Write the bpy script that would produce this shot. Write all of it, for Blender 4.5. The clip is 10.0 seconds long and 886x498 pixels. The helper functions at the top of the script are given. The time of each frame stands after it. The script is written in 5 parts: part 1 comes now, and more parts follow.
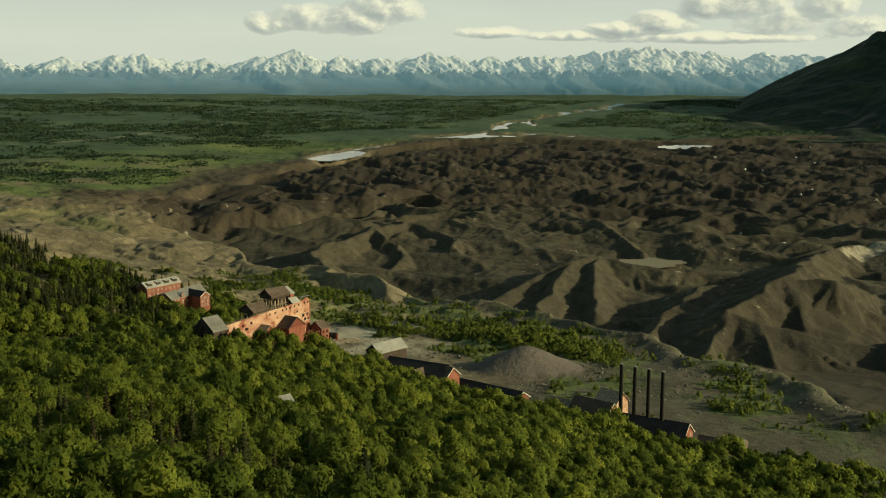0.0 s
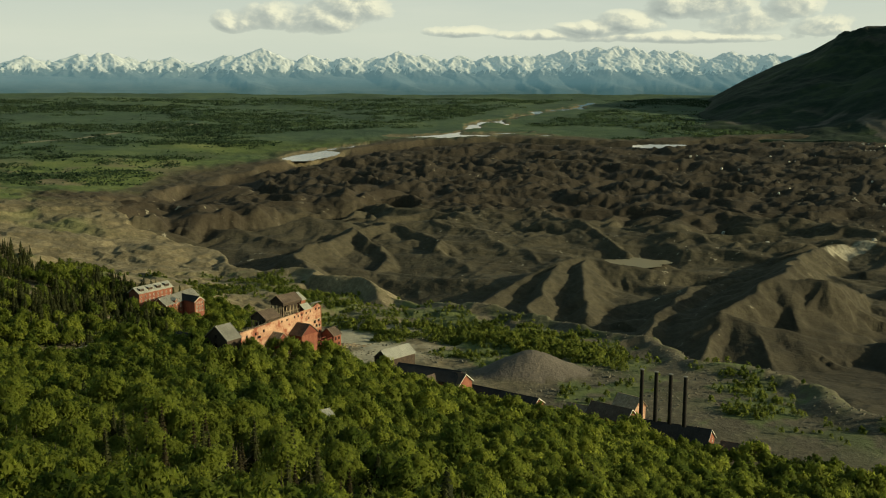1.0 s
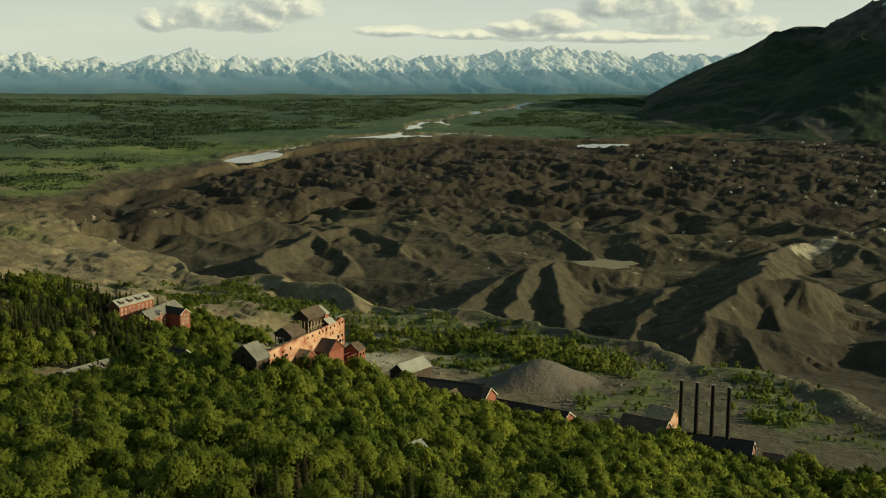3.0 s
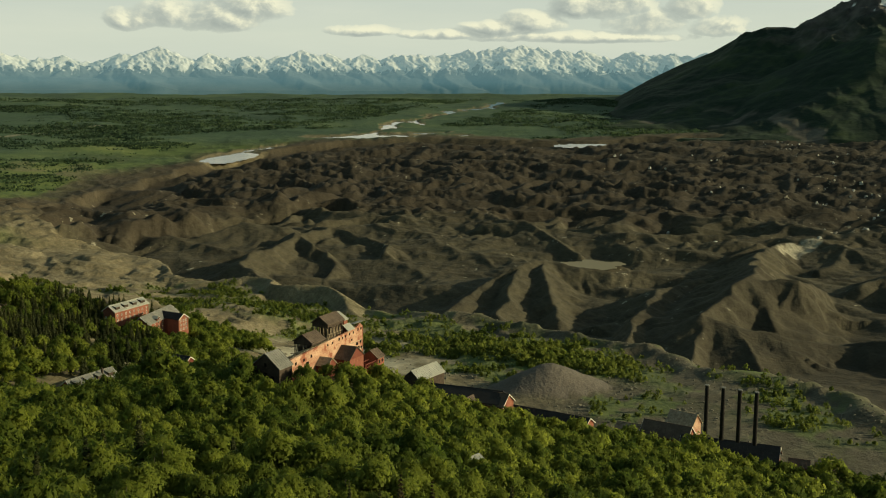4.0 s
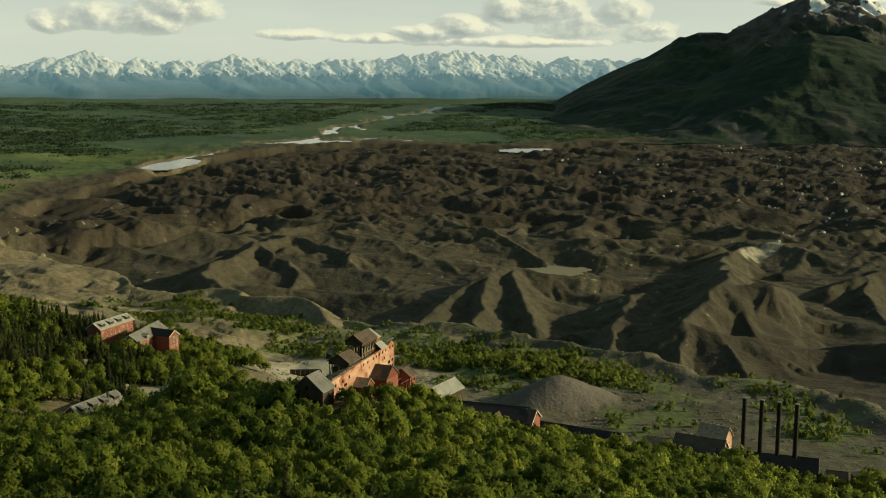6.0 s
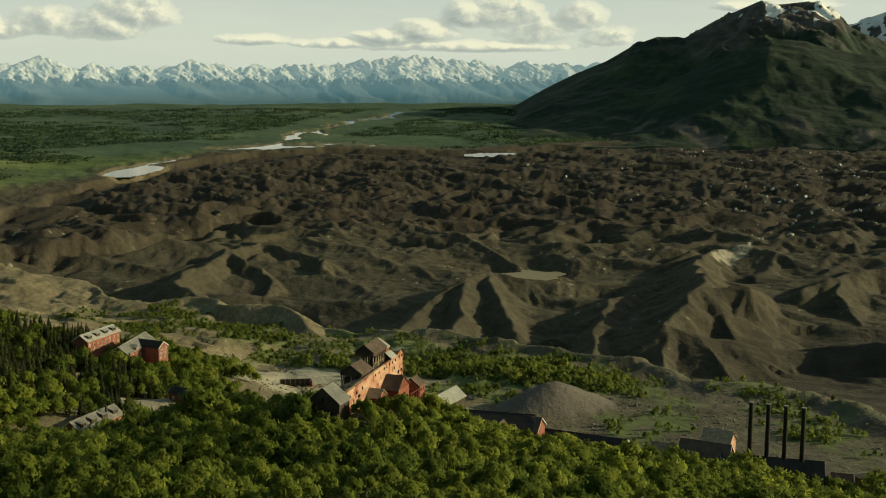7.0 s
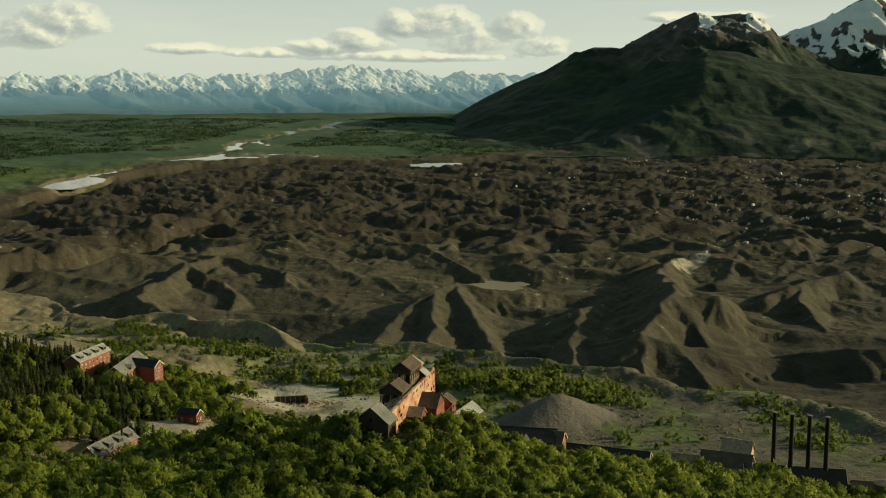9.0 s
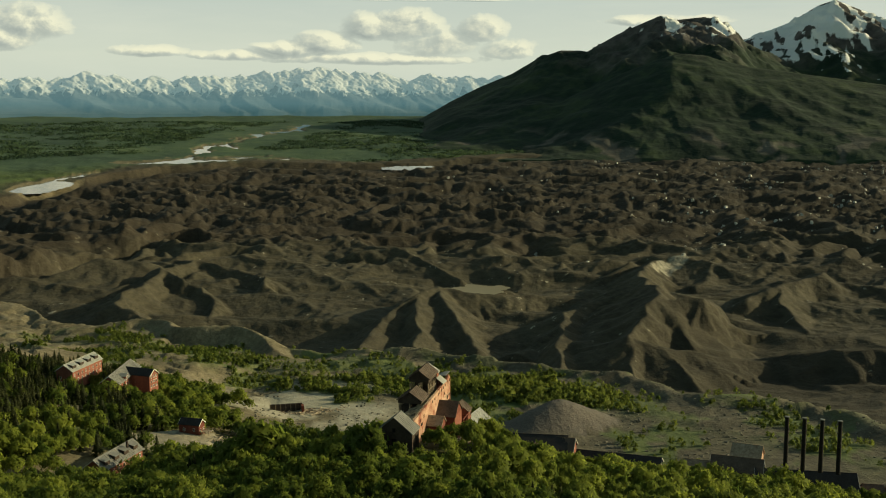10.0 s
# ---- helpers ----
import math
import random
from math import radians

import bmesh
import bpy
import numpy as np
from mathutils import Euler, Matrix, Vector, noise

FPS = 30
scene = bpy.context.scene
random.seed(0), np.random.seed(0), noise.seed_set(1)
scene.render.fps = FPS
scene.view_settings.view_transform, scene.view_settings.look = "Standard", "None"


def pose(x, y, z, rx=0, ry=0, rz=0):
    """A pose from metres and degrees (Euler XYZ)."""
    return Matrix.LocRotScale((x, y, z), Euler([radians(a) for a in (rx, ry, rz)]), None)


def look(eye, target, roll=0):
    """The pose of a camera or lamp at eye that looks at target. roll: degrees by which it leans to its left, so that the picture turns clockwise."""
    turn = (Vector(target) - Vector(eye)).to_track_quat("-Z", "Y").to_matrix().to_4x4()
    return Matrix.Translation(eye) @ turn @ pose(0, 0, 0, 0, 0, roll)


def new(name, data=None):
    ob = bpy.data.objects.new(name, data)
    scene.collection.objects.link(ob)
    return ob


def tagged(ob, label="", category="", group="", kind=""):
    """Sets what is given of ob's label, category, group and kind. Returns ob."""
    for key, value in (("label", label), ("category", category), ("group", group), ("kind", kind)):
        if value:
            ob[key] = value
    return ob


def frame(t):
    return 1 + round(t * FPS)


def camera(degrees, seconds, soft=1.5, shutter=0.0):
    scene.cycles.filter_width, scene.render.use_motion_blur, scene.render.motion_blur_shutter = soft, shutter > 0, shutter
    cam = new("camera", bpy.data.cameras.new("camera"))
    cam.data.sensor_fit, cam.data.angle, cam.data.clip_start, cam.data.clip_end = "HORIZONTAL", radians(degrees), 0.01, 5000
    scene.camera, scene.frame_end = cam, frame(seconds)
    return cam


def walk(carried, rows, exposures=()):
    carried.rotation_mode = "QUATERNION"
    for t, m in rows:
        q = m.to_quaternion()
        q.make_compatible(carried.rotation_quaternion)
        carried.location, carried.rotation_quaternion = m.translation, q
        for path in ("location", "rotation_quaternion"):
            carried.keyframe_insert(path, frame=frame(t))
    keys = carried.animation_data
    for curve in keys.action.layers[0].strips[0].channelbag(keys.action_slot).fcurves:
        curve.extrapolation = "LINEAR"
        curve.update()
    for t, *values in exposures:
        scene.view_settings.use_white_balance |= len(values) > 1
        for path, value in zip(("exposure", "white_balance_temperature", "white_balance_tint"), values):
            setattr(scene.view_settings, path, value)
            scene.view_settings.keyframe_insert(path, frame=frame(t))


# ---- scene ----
cam = camera(45.0, 10.0, soft=1.0)
PATH = [
    (0, (2.072, -6.201, -1.05), (2.086, -4.223, -1.35), 0.2),
    (0.5, (-12.205, 2.1, -0.983), (-12.156, 4.077, -1.283), 0.2),
    (1, (-26.291, 10.271, -0.99), (-26.208, 12.246, -1.291), 0.2),
    (1.5, (-40.364, 18.652, -0.878), (-40.241, 20.625, -1.18), 0.2),
    (2, (-54.031, 27.275, -0.829), (-53.868, 29.245, -1.132), 0.3),
    (2.5, (-67.345, 36.173, -0.864), (-67.148, 38.14, -1.166), 0.2),
    (4, (-106.612, 63.386, -1.505), (-106.319, 65.341, -1.806), 0.2),
    (4.5, (-119.035, 72.191, -1.434), (-118.707, 74.141, -1.735), 0.2),
    (5, (-131.108, 80.558, -1.288), (-130.746, 82.502, -1.586), 0.1),
    (5.5, (-143.154, 88.059, -1.049), (-142.759, 89.997, -1.345), 0.2),
    (7, (-178.452, 105.36, 0.3), (-177.937, 107.272, 0.015), 0.0),
    (7.5, (-190.115, 110.304, 0.767), (-189.563, 112.206, 0.487), 0.0),
    (8, (-201.428, 115.004, 1.29), (-200.844, 116.897, 1.014), 0.0),
    (8.5, (-212.472, 120.079, 1.728), (-211.857, 121.962, 1.456), 0.0),
    (9, (-223.341, 126.196, 2.019), (-222.694, 128.07, 1.751), -0.0),
    (9.5, (-233.925, 133.711, 2.248), (-233.244, 135.573, 1.981), -0.1),
    (10, (-243.796, 141.727, 2.401), (-243.081, 143.577, 2.138), -0.0),
]
walk(cam, [(t, look(eye, target, roll)) for t, eye, target, roll in PATH], [(0, 0.0, 6900, -8), (10, 0.0, 6900, -8)])

# ---------------- world and light ----------------
SUN_AZ, SUN_EL = 100.0, 17.0          # clockwise from +y, and height above the horizon
world = bpy.data.worlds.new("sky")
scene.world = world
world.use_nodes = True
wn = world.node_tree.nodes
sky = wn.new("ShaderNodeTexSky")
sky.sky_type = 'NISHITA'
sky.sun_disc = False
sky.sun_elevation, sky.sun_rotation = radians(SUN_EL), radians(SUN_AZ)
wn["Background"].inputs[1].default_value = 0.105
haze = wn.new("ShaderNodeMix")         # thin evening haze warms the open sky
haze.data_type, haze.blend_type = 'RGBA', 'MULTIPLY'
haze.inputs["Factor"].default_value = 1.0
haze.inputs["B"].default_value = (1.0, 0.93, 0.70, 1)
world.node_tree.links.new(sky.outputs[0], haze.inputs["A"])
world.node_tree.links.new(haze.outputs["Result"], wn["Background"].inputs[0])
sun = new("sun", bpy.data.lights.new("sun", 'SUN'))
sun.data.energy, sun.data.angle, sun.data.color = 4.6, radians(0.6), (1.0, 0.82, 0.56)
_sx, _sy = math.sin(radians(SUN_AZ)), math.cos(radians(SUN_AZ))
sun.matrix_world = look((0, 0, 900), (-_sx * 900, -_sy * 900, 900 - 900 * math.tan(radians(SUN_EL))))
scene.view_settings.exposure = 0.0

# ---------------- noise and small mesh helpers ----------------
CX, CY = -119.0, 72.2                  # middle of the flight, centre of the polar sheets


def _hash(ix, iy, seed):
    h = (ix.astype(np.int64) * 374761393 + iy.astype(np.int64) * 668265263 + seed * 974711) & 0x7FFFFFFF
    h = ((h ^ (h >> 13)) * 1274126177) & 0x7FFFFFFF
    h = ((h ^ (h >> 16)) * 2246822519) & 0x7FFFFFFF
    return (h % 65521) / 65521.0


def vnoise(x, y, seed=0):
    """Smooth gradient noise, about -1 to 1."""
    x, y = np.asarray(x, float), np.asarray(y, float)
    ix, iy = np.floor(x), np.floor(y)
    fx, fy = x - ix, y - iy
    ux, uy = fx * fx * fx * (fx * (fx * 6 - 15) + 10), fy * fy * fy * (fy * (fy * 6 - 15) + 10)

    def corner(dx, dy):
        a = _hash(ix + dx, iy + dy, seed) * 2 * np.pi
        return np.cos(a) * (fx - dx) + np.sin(a) * (fy - dy)
    a, b, c, d = corner(0, 0), corner(1, 0), corner(0, 1), corner(1, 1)
    return ((a * (1 - ux) + b * ux) * (1 - uy) + (c * (1 - ux) + d * ux) * uy) * 1.5


def fbm(x, y, scale, octaves=4, seed=0, gain=0.5):
    out, amp, k = 0.0, 1.0, 1.0 / scale
    for o in range(octaves):
        out = out + amp * vnoise(x * k, y * k, seed + o * 17)
        amp, k = amp * gain, k * 2.03
    return out


def ridged(x, y, scale, octaves=4, seed=0, gain=0.5):
    """Sharp crests at 1, smooth troughs at 0."""
    out, amp, k, total = 0.0, 1.0, 1.0 / scale, 0.0
    for o in range(octaves):
        out = out + amp * (1 - np.abs(vnoise(x * k, y * k, seed + o * 31)))
        total, amp, k = total + amp, amp * gain, k * 2.1
    return out / total


def smax(a, b, k):
    return 0.5 * (a + b + np.sqrt((a - b) ** 2 + k * k))


def step(a, b, v):
    t = np.clip((v - a) / (b - a), 0, 1)
    return t * t * (3 - 2 * t)


def seg_dist(x, y, pts):
    """Distance to a polyline, and the side: positive to its right."""
    best = np.full(np.shape(x), 1e9)
    side = np.zeros(np.shape(x))
    for (ax, ay), (bx, by) in zip(pts[:-1], pts[1:]):
        dx, dy = bx - ax, by - ay
        t = np.clip(((x - ax) * dx + (y - ay) * dy) / (dx * dx + dy * dy), 0, 1)
        px, py = x - ax - t * dx, y - ay - t * dy
        d = np.hypot(px, py)
        s = np.sign(dy * (x - ax) - dx * (y - ay))
        side = np.where(d < best - 1e-6, s, side)
        best = np.minimum(best, d)
    return best, side


def inside(x, y, pts):
    c = np.zeros(np.shape(x), bool)
    for (ax, ay), (bx, by) in zip(pts, pts[1:] + pts[:1]):
        hit = ((ay > y) != (by > y)) & (x < (bx - ax) * (y - ay) / (by - ay + 1e-9) + ax)
        c ^= hit
    return c


def sheet(name, verts, quads, material, attrs=None, smooth=True, parent=None):
    """A mesh from numpy arrays: verts (n, 3), faces (m, 4) or (m, 3)."""
    me = bpy.data.meshes.new(name)
    n, m, k = len(verts), len(quads), quads.shape[1]
    me.vertices.add(n)
    me.vertices.foreach_set("co", np.ascontiguousarray(verts, np.float32).ravel())
    me.loops.add(m * k)
    me.loops.foreach_set("vertex_index", np.ascontiguousarray(quads, np.int32).ravel())
    me.polygons.add(m)
    me.polygons.foreach_set("loop_start", np.arange(0, m * k, k, dtype=np.int32))
    me.polygons.foreach_set("use_smooth", np.full(m, smooth))
    for key, val in (attrs or {}).items():
        a = me.attributes.new(key, 'FLOAT', 'POINT')
        a.data.foreach_set("value", np.ascontiguousarray(val, np.float32).ravel())
    me.update(calc_edges=True)
    me.validate()
    for mt in (material if isinstance(material, (list, tuple)) else [material]):
        me.materials.append(mt)
    ob = new(name, me)
    if parent:
        ob.parent = parent
    return ob


def grid_quads(na, nb, wrap=False):
    i, j = np.meshgrid(np.arange(na if wrap else na - 1), np.arange(nb - 1), indexing="ij")
    i2 = (i + 1) % na
    return np.stack([i * nb + j, i * nb + j + 1, i2 * nb + j + 1, i2 * nb + j], -1).reshape(-1, 4)


# ---------------- materials ----------------
class Mat:
    """A short way to write node trees."""

    def __init__(self, name):
        self.m = bpy.data.materials.new(name)
        self.m.use_nodes = True
        self.t = self.m.node_tree
        self.b = self.t.nodes["Principled BSDF"]
        self.b.inputs["Specular IOR Level"].default_value = 0.25
        self.obj = self.t.nodes.new("ShaderNodeTexCoord").outputs["Object"]

    def put(self, sock, val):
        if hasattr(val, "is_output"):
            self.t.links.new(val, sock)
        elif isinstance(val, (tuple, list)) and len(val) == 3 and sock.type == 'RGBA':
            sock.default_value = (*val, 1)
        else:
            sock.default_value = val

    def node(self, kind, out=0, **ins):
        n = self.t.nodes.new(kind)
        for k, v in ins.items():
            self.put(n.inputs[k], v)
        return n.outputs[out]

    def math(self, op, a, b=0.0, clamp=False):
        n = self.t.nodes.new("ShaderNodeMath")
        n.operation, n.use_clamp = op, clamp
        self.put(n.inputs[0], a), self.put(n.inputs[1], b)
        return n.outputs[0]

    def noise(self, size, detail=4, rough=0.55, vec=None, squash=None, distort=0.0):
        n = self.t.nodes.new("ShaderNodeTexNoise")
        v = vec or self.obj
        if squash:
            mp = self.t.nodes.new("ShaderNodeMapping")
            mp.inputs["Scale"].default_value = squash
            self.t.links.new(v, mp.inputs[0])
            v = mp.outputs[0]
        self.t.links.new(v, n.inputs["Vector"])
        n.inputs["Scale"].default_value = 1.0 / size
        n.inputs["Detail"].default_value, n.inputs["Roughness"].default_value = detail, rough
        n.inputs["Distortion"].default_value = distort
        return n.outputs["Fac"]

    def ramp(self, fac, *stops):
        n = self.t.nodes.new("ShaderNodeValToRGB")
        self.t.links.new(fac, n.inputs[0])
        el = n.color_ramp.elements
        while len(el) < len(stops):
            el.new(0.5)
        for e, (p, c) in zip(el, stops):
            e.position = p
            e.color = (*(c if isinstance(c, tuple) else (c, c, c)), 1)
        return n.outputs[0]

    def mix(self, fac, a, b, how='MIX'):
        n = self.t.nodes.new("ShaderNodeMix")
        n.data_type, n.blend_type = 'RGBA', how
        self.put(n.inputs["Factor"], fac), self.put(n.inputs["A"], a), self.put(n.inputs["B"], b)
        return n.outputs["Result"]

    def attr(self, name):
        n = self.t.nodes.new("ShaderNodeAttribute")
        n.attribute_name = name
        return n.outputs["Fac"]

    def rand(self):
        return self.t.nodes.new("ShaderNodeObjectInfo").outputs["Random"]

    def bump(self, height, strength=0.4, dist=0.1):
        n = self.t.nodes.new("ShaderNodeBump")
        n.inputs["Strength"].default_value, n.inputs["Distance"].default_value = strength, dist
        self.t.links.new(height, n.inputs["Height"])
        self.t.links.new(n.outputs[0], self.b.inputs["Normal"])
        return self

    def done(self, color, rough=0.9, metal=0.0):
        self.put(self.b.inputs["Base Color"], color)
        self.put(self.b.inputs["Roughness"], rough)
        self.b.inputs["Metallic"].default_value = metal
        return self.m


def surface(name, dark, light, size, rough=0.85, metal=0.0, fine=None, bump=0.3, squash=None, spots=None):
    """Two-scale mottled surface; spots: (colour, size, share) of a third colour."""
    k = Mat(name)
    big = k.noise(size, 5, 0.6, squash=squash)
    small = k.noise(fine or size / 9, 3, 0.6, squash=squash)
    f = k.math('ADD', k.math('MULTIPLY', big, 0.65), k.math('MULTIPLY', small, 0.35))
    col = k.ramp(f, (0.34, dark), (0.66, light))
    if spots:
        s = k.noise(spots[1], 4, 0.65)
        col = k.mix(k.ramp(s, (1 - spots[2] - 0.05, 0.0), (1 - spots[2] + 0.05, 1.0)), col, spots[0])
    k.bump(f, bump, (fine or size / 9))
    return k.done(col, rough, metal)


def ground_material():
    k = Mat("valley_ground")
    veg, ice, hill, gravel = k.attr("veg"), k.attr("glacier"), k.attr("hill"), k.attr("gravel")
    n1, n2, n3, n4 = k.noise(330, 7, 0.6), k.noise(28, 6), k.noise(5, 5), k.noise(1.3, 3)
    n5 = k.noise(60, 6, 0.65, squash=(0.55, 1.9, 1))
    # outwash gravel and silt
    f = k.math('ADD', k.math('MULTIPLY', n2, 0.4), k.math('ADD', k.math('MULTIPLY', n3, 0.35), k.math('MULTIPLY', n4, 0.25)))
    sand = k.ramp(f, (0.32, (0.075, 0.066, 0.042)), (0.5, (0.165, 0.140, 0.090)), (0.68, (0.33, 0.285, 0.19)))
    # rubble on the ice: brown and grey belts
    f2 = k.math('ADD', k.math('MULTIPLY', n5, 0.6), k.math('MULTIPLY', n3, 0.4))
    sand = k.mix(k.attr("shingle"), sand, k.ramp(f, (0.32, (0.050, 0.046, 0.034)), (0.5, (0.092, 0.082, 0.060)), (0.68, (0.18, 0.162, 0.118))))
    till_g = k.ramp(f2, (0.3, (0.035, 0.0315, 0.0225)), (0.7, (0.083, 0.074, 0.051)))
    till_b = k.ramp(f2, (0.3, (0.023, 0.0195, 0.0145)), (0.7, (0.056, 0.046, 0.0335)))
    brown = k.attr("brown")
    till = k.mix(brown, till_g, till_b)
    wet = k.noise(85, 5, 0.6, squash=(1.3, 0.7, 1))
    till = k.mix(k.math('MULTIPLY', k.ramp(wet, (0.52, 0.0), (0.60, 1.0)), 0.40), till, (0.034, 0.029, 0.021))
    scar = k.noise(9, 4, 0.65, squash=(1.0, 0.45, 2.2))
    till = k.mix(k.math('MULTIPLY', k.ramp(scar, (0.40, 0.0), (0.68, 1.0)), 0.55), till, k.mix(brown, (0.112, 0.100, 0.067), (0.062, 0.051, 0.037)))
    # cloud shadow over the right-hand ice, painted in as darker rubble
    cloud_shade = k.ramp(n5, (0.3, (0.027, 0.0235, 0.018)), (0.7, (0.050, 0.043, 0.032)))
    till = k.mix(k.math('MULTIPLY', k.attr("cloud_shade"), 0.75), till, cloud_shade)
    chip = k.noise(13, 3, 0.6)
    chip2 = k.math('MULTIPLY', k.ramp(chip, (0.665, 0.0), (0.70, 1.0)), k.ramp(k.noise(220, 3), (0.48, 0.0), (0.58, 1.0)))
    till = k.mix(k.math('MAXIMUM', chip2, k.attr("bare_ice")), till, k.ramp(n3, (0.3, (0.17, 0.155, 0.115)), (0.7, (0.40, 0.375, 0.30))))
    # plants
    f3 = k.math('ADD', k.math('MULTIPLY', n1, 0.5), k.math('ADD', k.math('MULTIPLY', k.noise(75, 6, 0.65), 0.3), k.math('MULTIPLY', n2, 0.2)))
    green = k.ramp(f3, (0.38, (0.044, 0.066, 0.027)), (0.45, (0.076, 0.110, 0.038)), (0.52, (0.120, 0.162, 0.050)), (0.62, (0.18, 0.205, 0.074)))
    green = k.mix(k.attr("timber"), green, k.ramp(f3, (0.36, (0.030, 0.058, 0.040)), (0.52, (0.058, 0.098, 0.056)), (0.64, (0.105, 0.145, 0.066))))
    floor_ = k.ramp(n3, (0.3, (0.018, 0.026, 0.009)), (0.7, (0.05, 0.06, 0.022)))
    col = k.mix(gravel, sand, k.ramp(f, (0.3, (0.26, 0.235, 0.175)), (0.7, (0.58, 0.54, 0.43))))
    col = k.mix(ice, col, till)
    col = k.mix(k.attr("tail"), col, k.ramp(n4, (0.3, (0.105, 0.092, 0.082)), (0.7, (0.150, 0.132, 0.116))))
    col = k.mix(veg, col, green)
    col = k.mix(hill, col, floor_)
    road = k.attr("road")
    col = k.mix(road, col, k.ramp(n3, (0.3, (0.27, 0.235, 0.17)), (0.7, (0.38, 0.335, 0.25))))
    k.bump(k.math('ADD', k.math('MULTIPLY', n3, 1.0), k.math('ADD', k.math('MULTIPLY', n4, 0.3), k.math('MULTIPLY', k.noise(14, 4, 0.55), 1.0))), 0.62, 1.9)
    return k.done(col, 0.95)


def leaf_material(name, dark, light):
    k = Mat(name)
    t = k.attr("tint")
    n = k.noise(7.0, 4)
    f = k.math('ADD', k.math('MULTIPLY', t, 0.7), k.math('MULTIPLY', n, 0.3))
    col = k.ramp(f, (0.15, dark), (0.85, light))
    k.done(col, 0.7)
    tr = k.t.nodes.new("ShaderNodeBsdfTranslucent")
    k.t.links.new(col, tr.inputs[0])
    mixn = k.t.nodes.new("ShaderNodeMixShader")
    mixn.inputs[0].default_value = 0.64
    out = k.t.nodes["Material Output"]
    k.t.links.new(k.b.outputs[0], mixn.inputs[1])
    k.t.links.new(tr.outputs[0], mixn.inputs[2])
    k.t.links.new(mixn.outputs[0], out.inputs[0])
    return k.m


M_GROUND = ground_material()
M_LEAF = leaf_material("alder_leaf", (0.100, 0.144, 0.025), (0.290, 0.330, 0.058))
M_NEEDLE = leaf_material("spruce_needle", (0.035, 0.046, 0.016), (0.095, 0.105, 0.036))
M_DRYNEEDLE = leaf_material("dying_spruce_needle", (0.040, 0.036, 0.016), (0.105, 0.085, 0.036))
M_SHRUB = leaf_material("shrub_leaf", (0.095, 0.135, 0.028), (0.25, 0.285, 0.062))
M_FARWOOD = leaf_material("far_timber", (0.048, 0.082, 0.048), (0.088, 0.130, 0.062))
M_BARK = surface("bark", (0.05, 0.04, 0.03), (0.16, 0.14, 0.12), 0.6)
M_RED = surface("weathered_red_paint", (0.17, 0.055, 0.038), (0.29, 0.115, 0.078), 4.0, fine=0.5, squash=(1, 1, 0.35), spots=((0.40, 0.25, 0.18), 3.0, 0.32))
M_REDTRIM = surface("red_paint", (0.115, 0.032, 0.024), (0.19, 0.06, 0.042), 5.0, fine=0.6)
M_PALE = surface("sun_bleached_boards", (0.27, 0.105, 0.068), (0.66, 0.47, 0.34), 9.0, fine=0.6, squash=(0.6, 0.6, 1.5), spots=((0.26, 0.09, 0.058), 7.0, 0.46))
M_WHITE = surface("white_trim", (0.55, 0.53, 0.48), (0.78, 0.76, 0.70), 1.0, fine=0.2)
M_TIN = surface("grey_tin_roof", (0.13, 0.13, 0.12), (0.26, 0.255, 0.235), 6.0, rough=0.55, fine=0.7, squash=(1, 1, 1), spots=((0.28, 0.20, 0.14), 4.0, 0.30))
M_PALETIN = surface("bright_tin_roof", (0.25, 0.26, 0.24), (0.42, 0.42, 0.385), 5.0, rough=0.5, fine=0.7, spots=((0.33, 0.30, 0.24), 3.0, 0.3))
M_BROWNROOF = surface("brown_board_roof", (0.07, 0.052, 0.042), (0.17, 0.13, 0.105), 4.0, fine=0.5)
M_DARKROOF = surface("tar_paper_roof", (0.018, 0.018, 0.020), (0.05, 0.047, 0.05), 6.0, rough=0.8, fine=0.6)
M_TIMBER = surface("grey_timber", (0.12, 0.09, 0.06), (0.36, 0.29, 0.21), 2.0, fine=0.3)
M_DARKWOOD = surface("dark_timber", (0.03, 0.022, 0.018), (0.085, 0.062, 0.048), 2.0, fine=0.3)
M_STACK = surface("sooty_steel", (0.006, 0.006, 0.007), (0.022, 0.018, 0.016), 2.5, rough=0.6, fine=0.4)
M_GLASS = surface("dark_window_glass", (0.008, 0.008, 0.009), (0.02, 0.02, 0.022), 1.0, rough=0.15)
M_RUBBLE = surface("broken_boards", (0.20, 0.15, 0.10), (0.52, 0.44, 0.33), 1.5, fine=0.3)
M_STONE = surface("grey_stone", (0.10, 0.092, 0.075), (0.26, 0.24, 0.19), 2.0, fine=0.3)
M_ICE = surface("dirty_ice", (0.30, 0.29, 0.26), (0.62, 0.61, 0.56), 3.0, rough=0.5, fine=0.5)


def water_material(name, color, rough=0.06):
    k = Mat(name)
    k.b.inputs["Specular IOR Level"].default_value = 0.5
    k.bump(k.noise(3.0, 3), 0.04, 0.3)
    return k.done(color, rough)


M_WATER = water_material("silty_water", (0.20, 0.20, 0.18))
M_POND = water_material("muddy_pond_water", (0.23, 0.20, 0.125), 0.55)

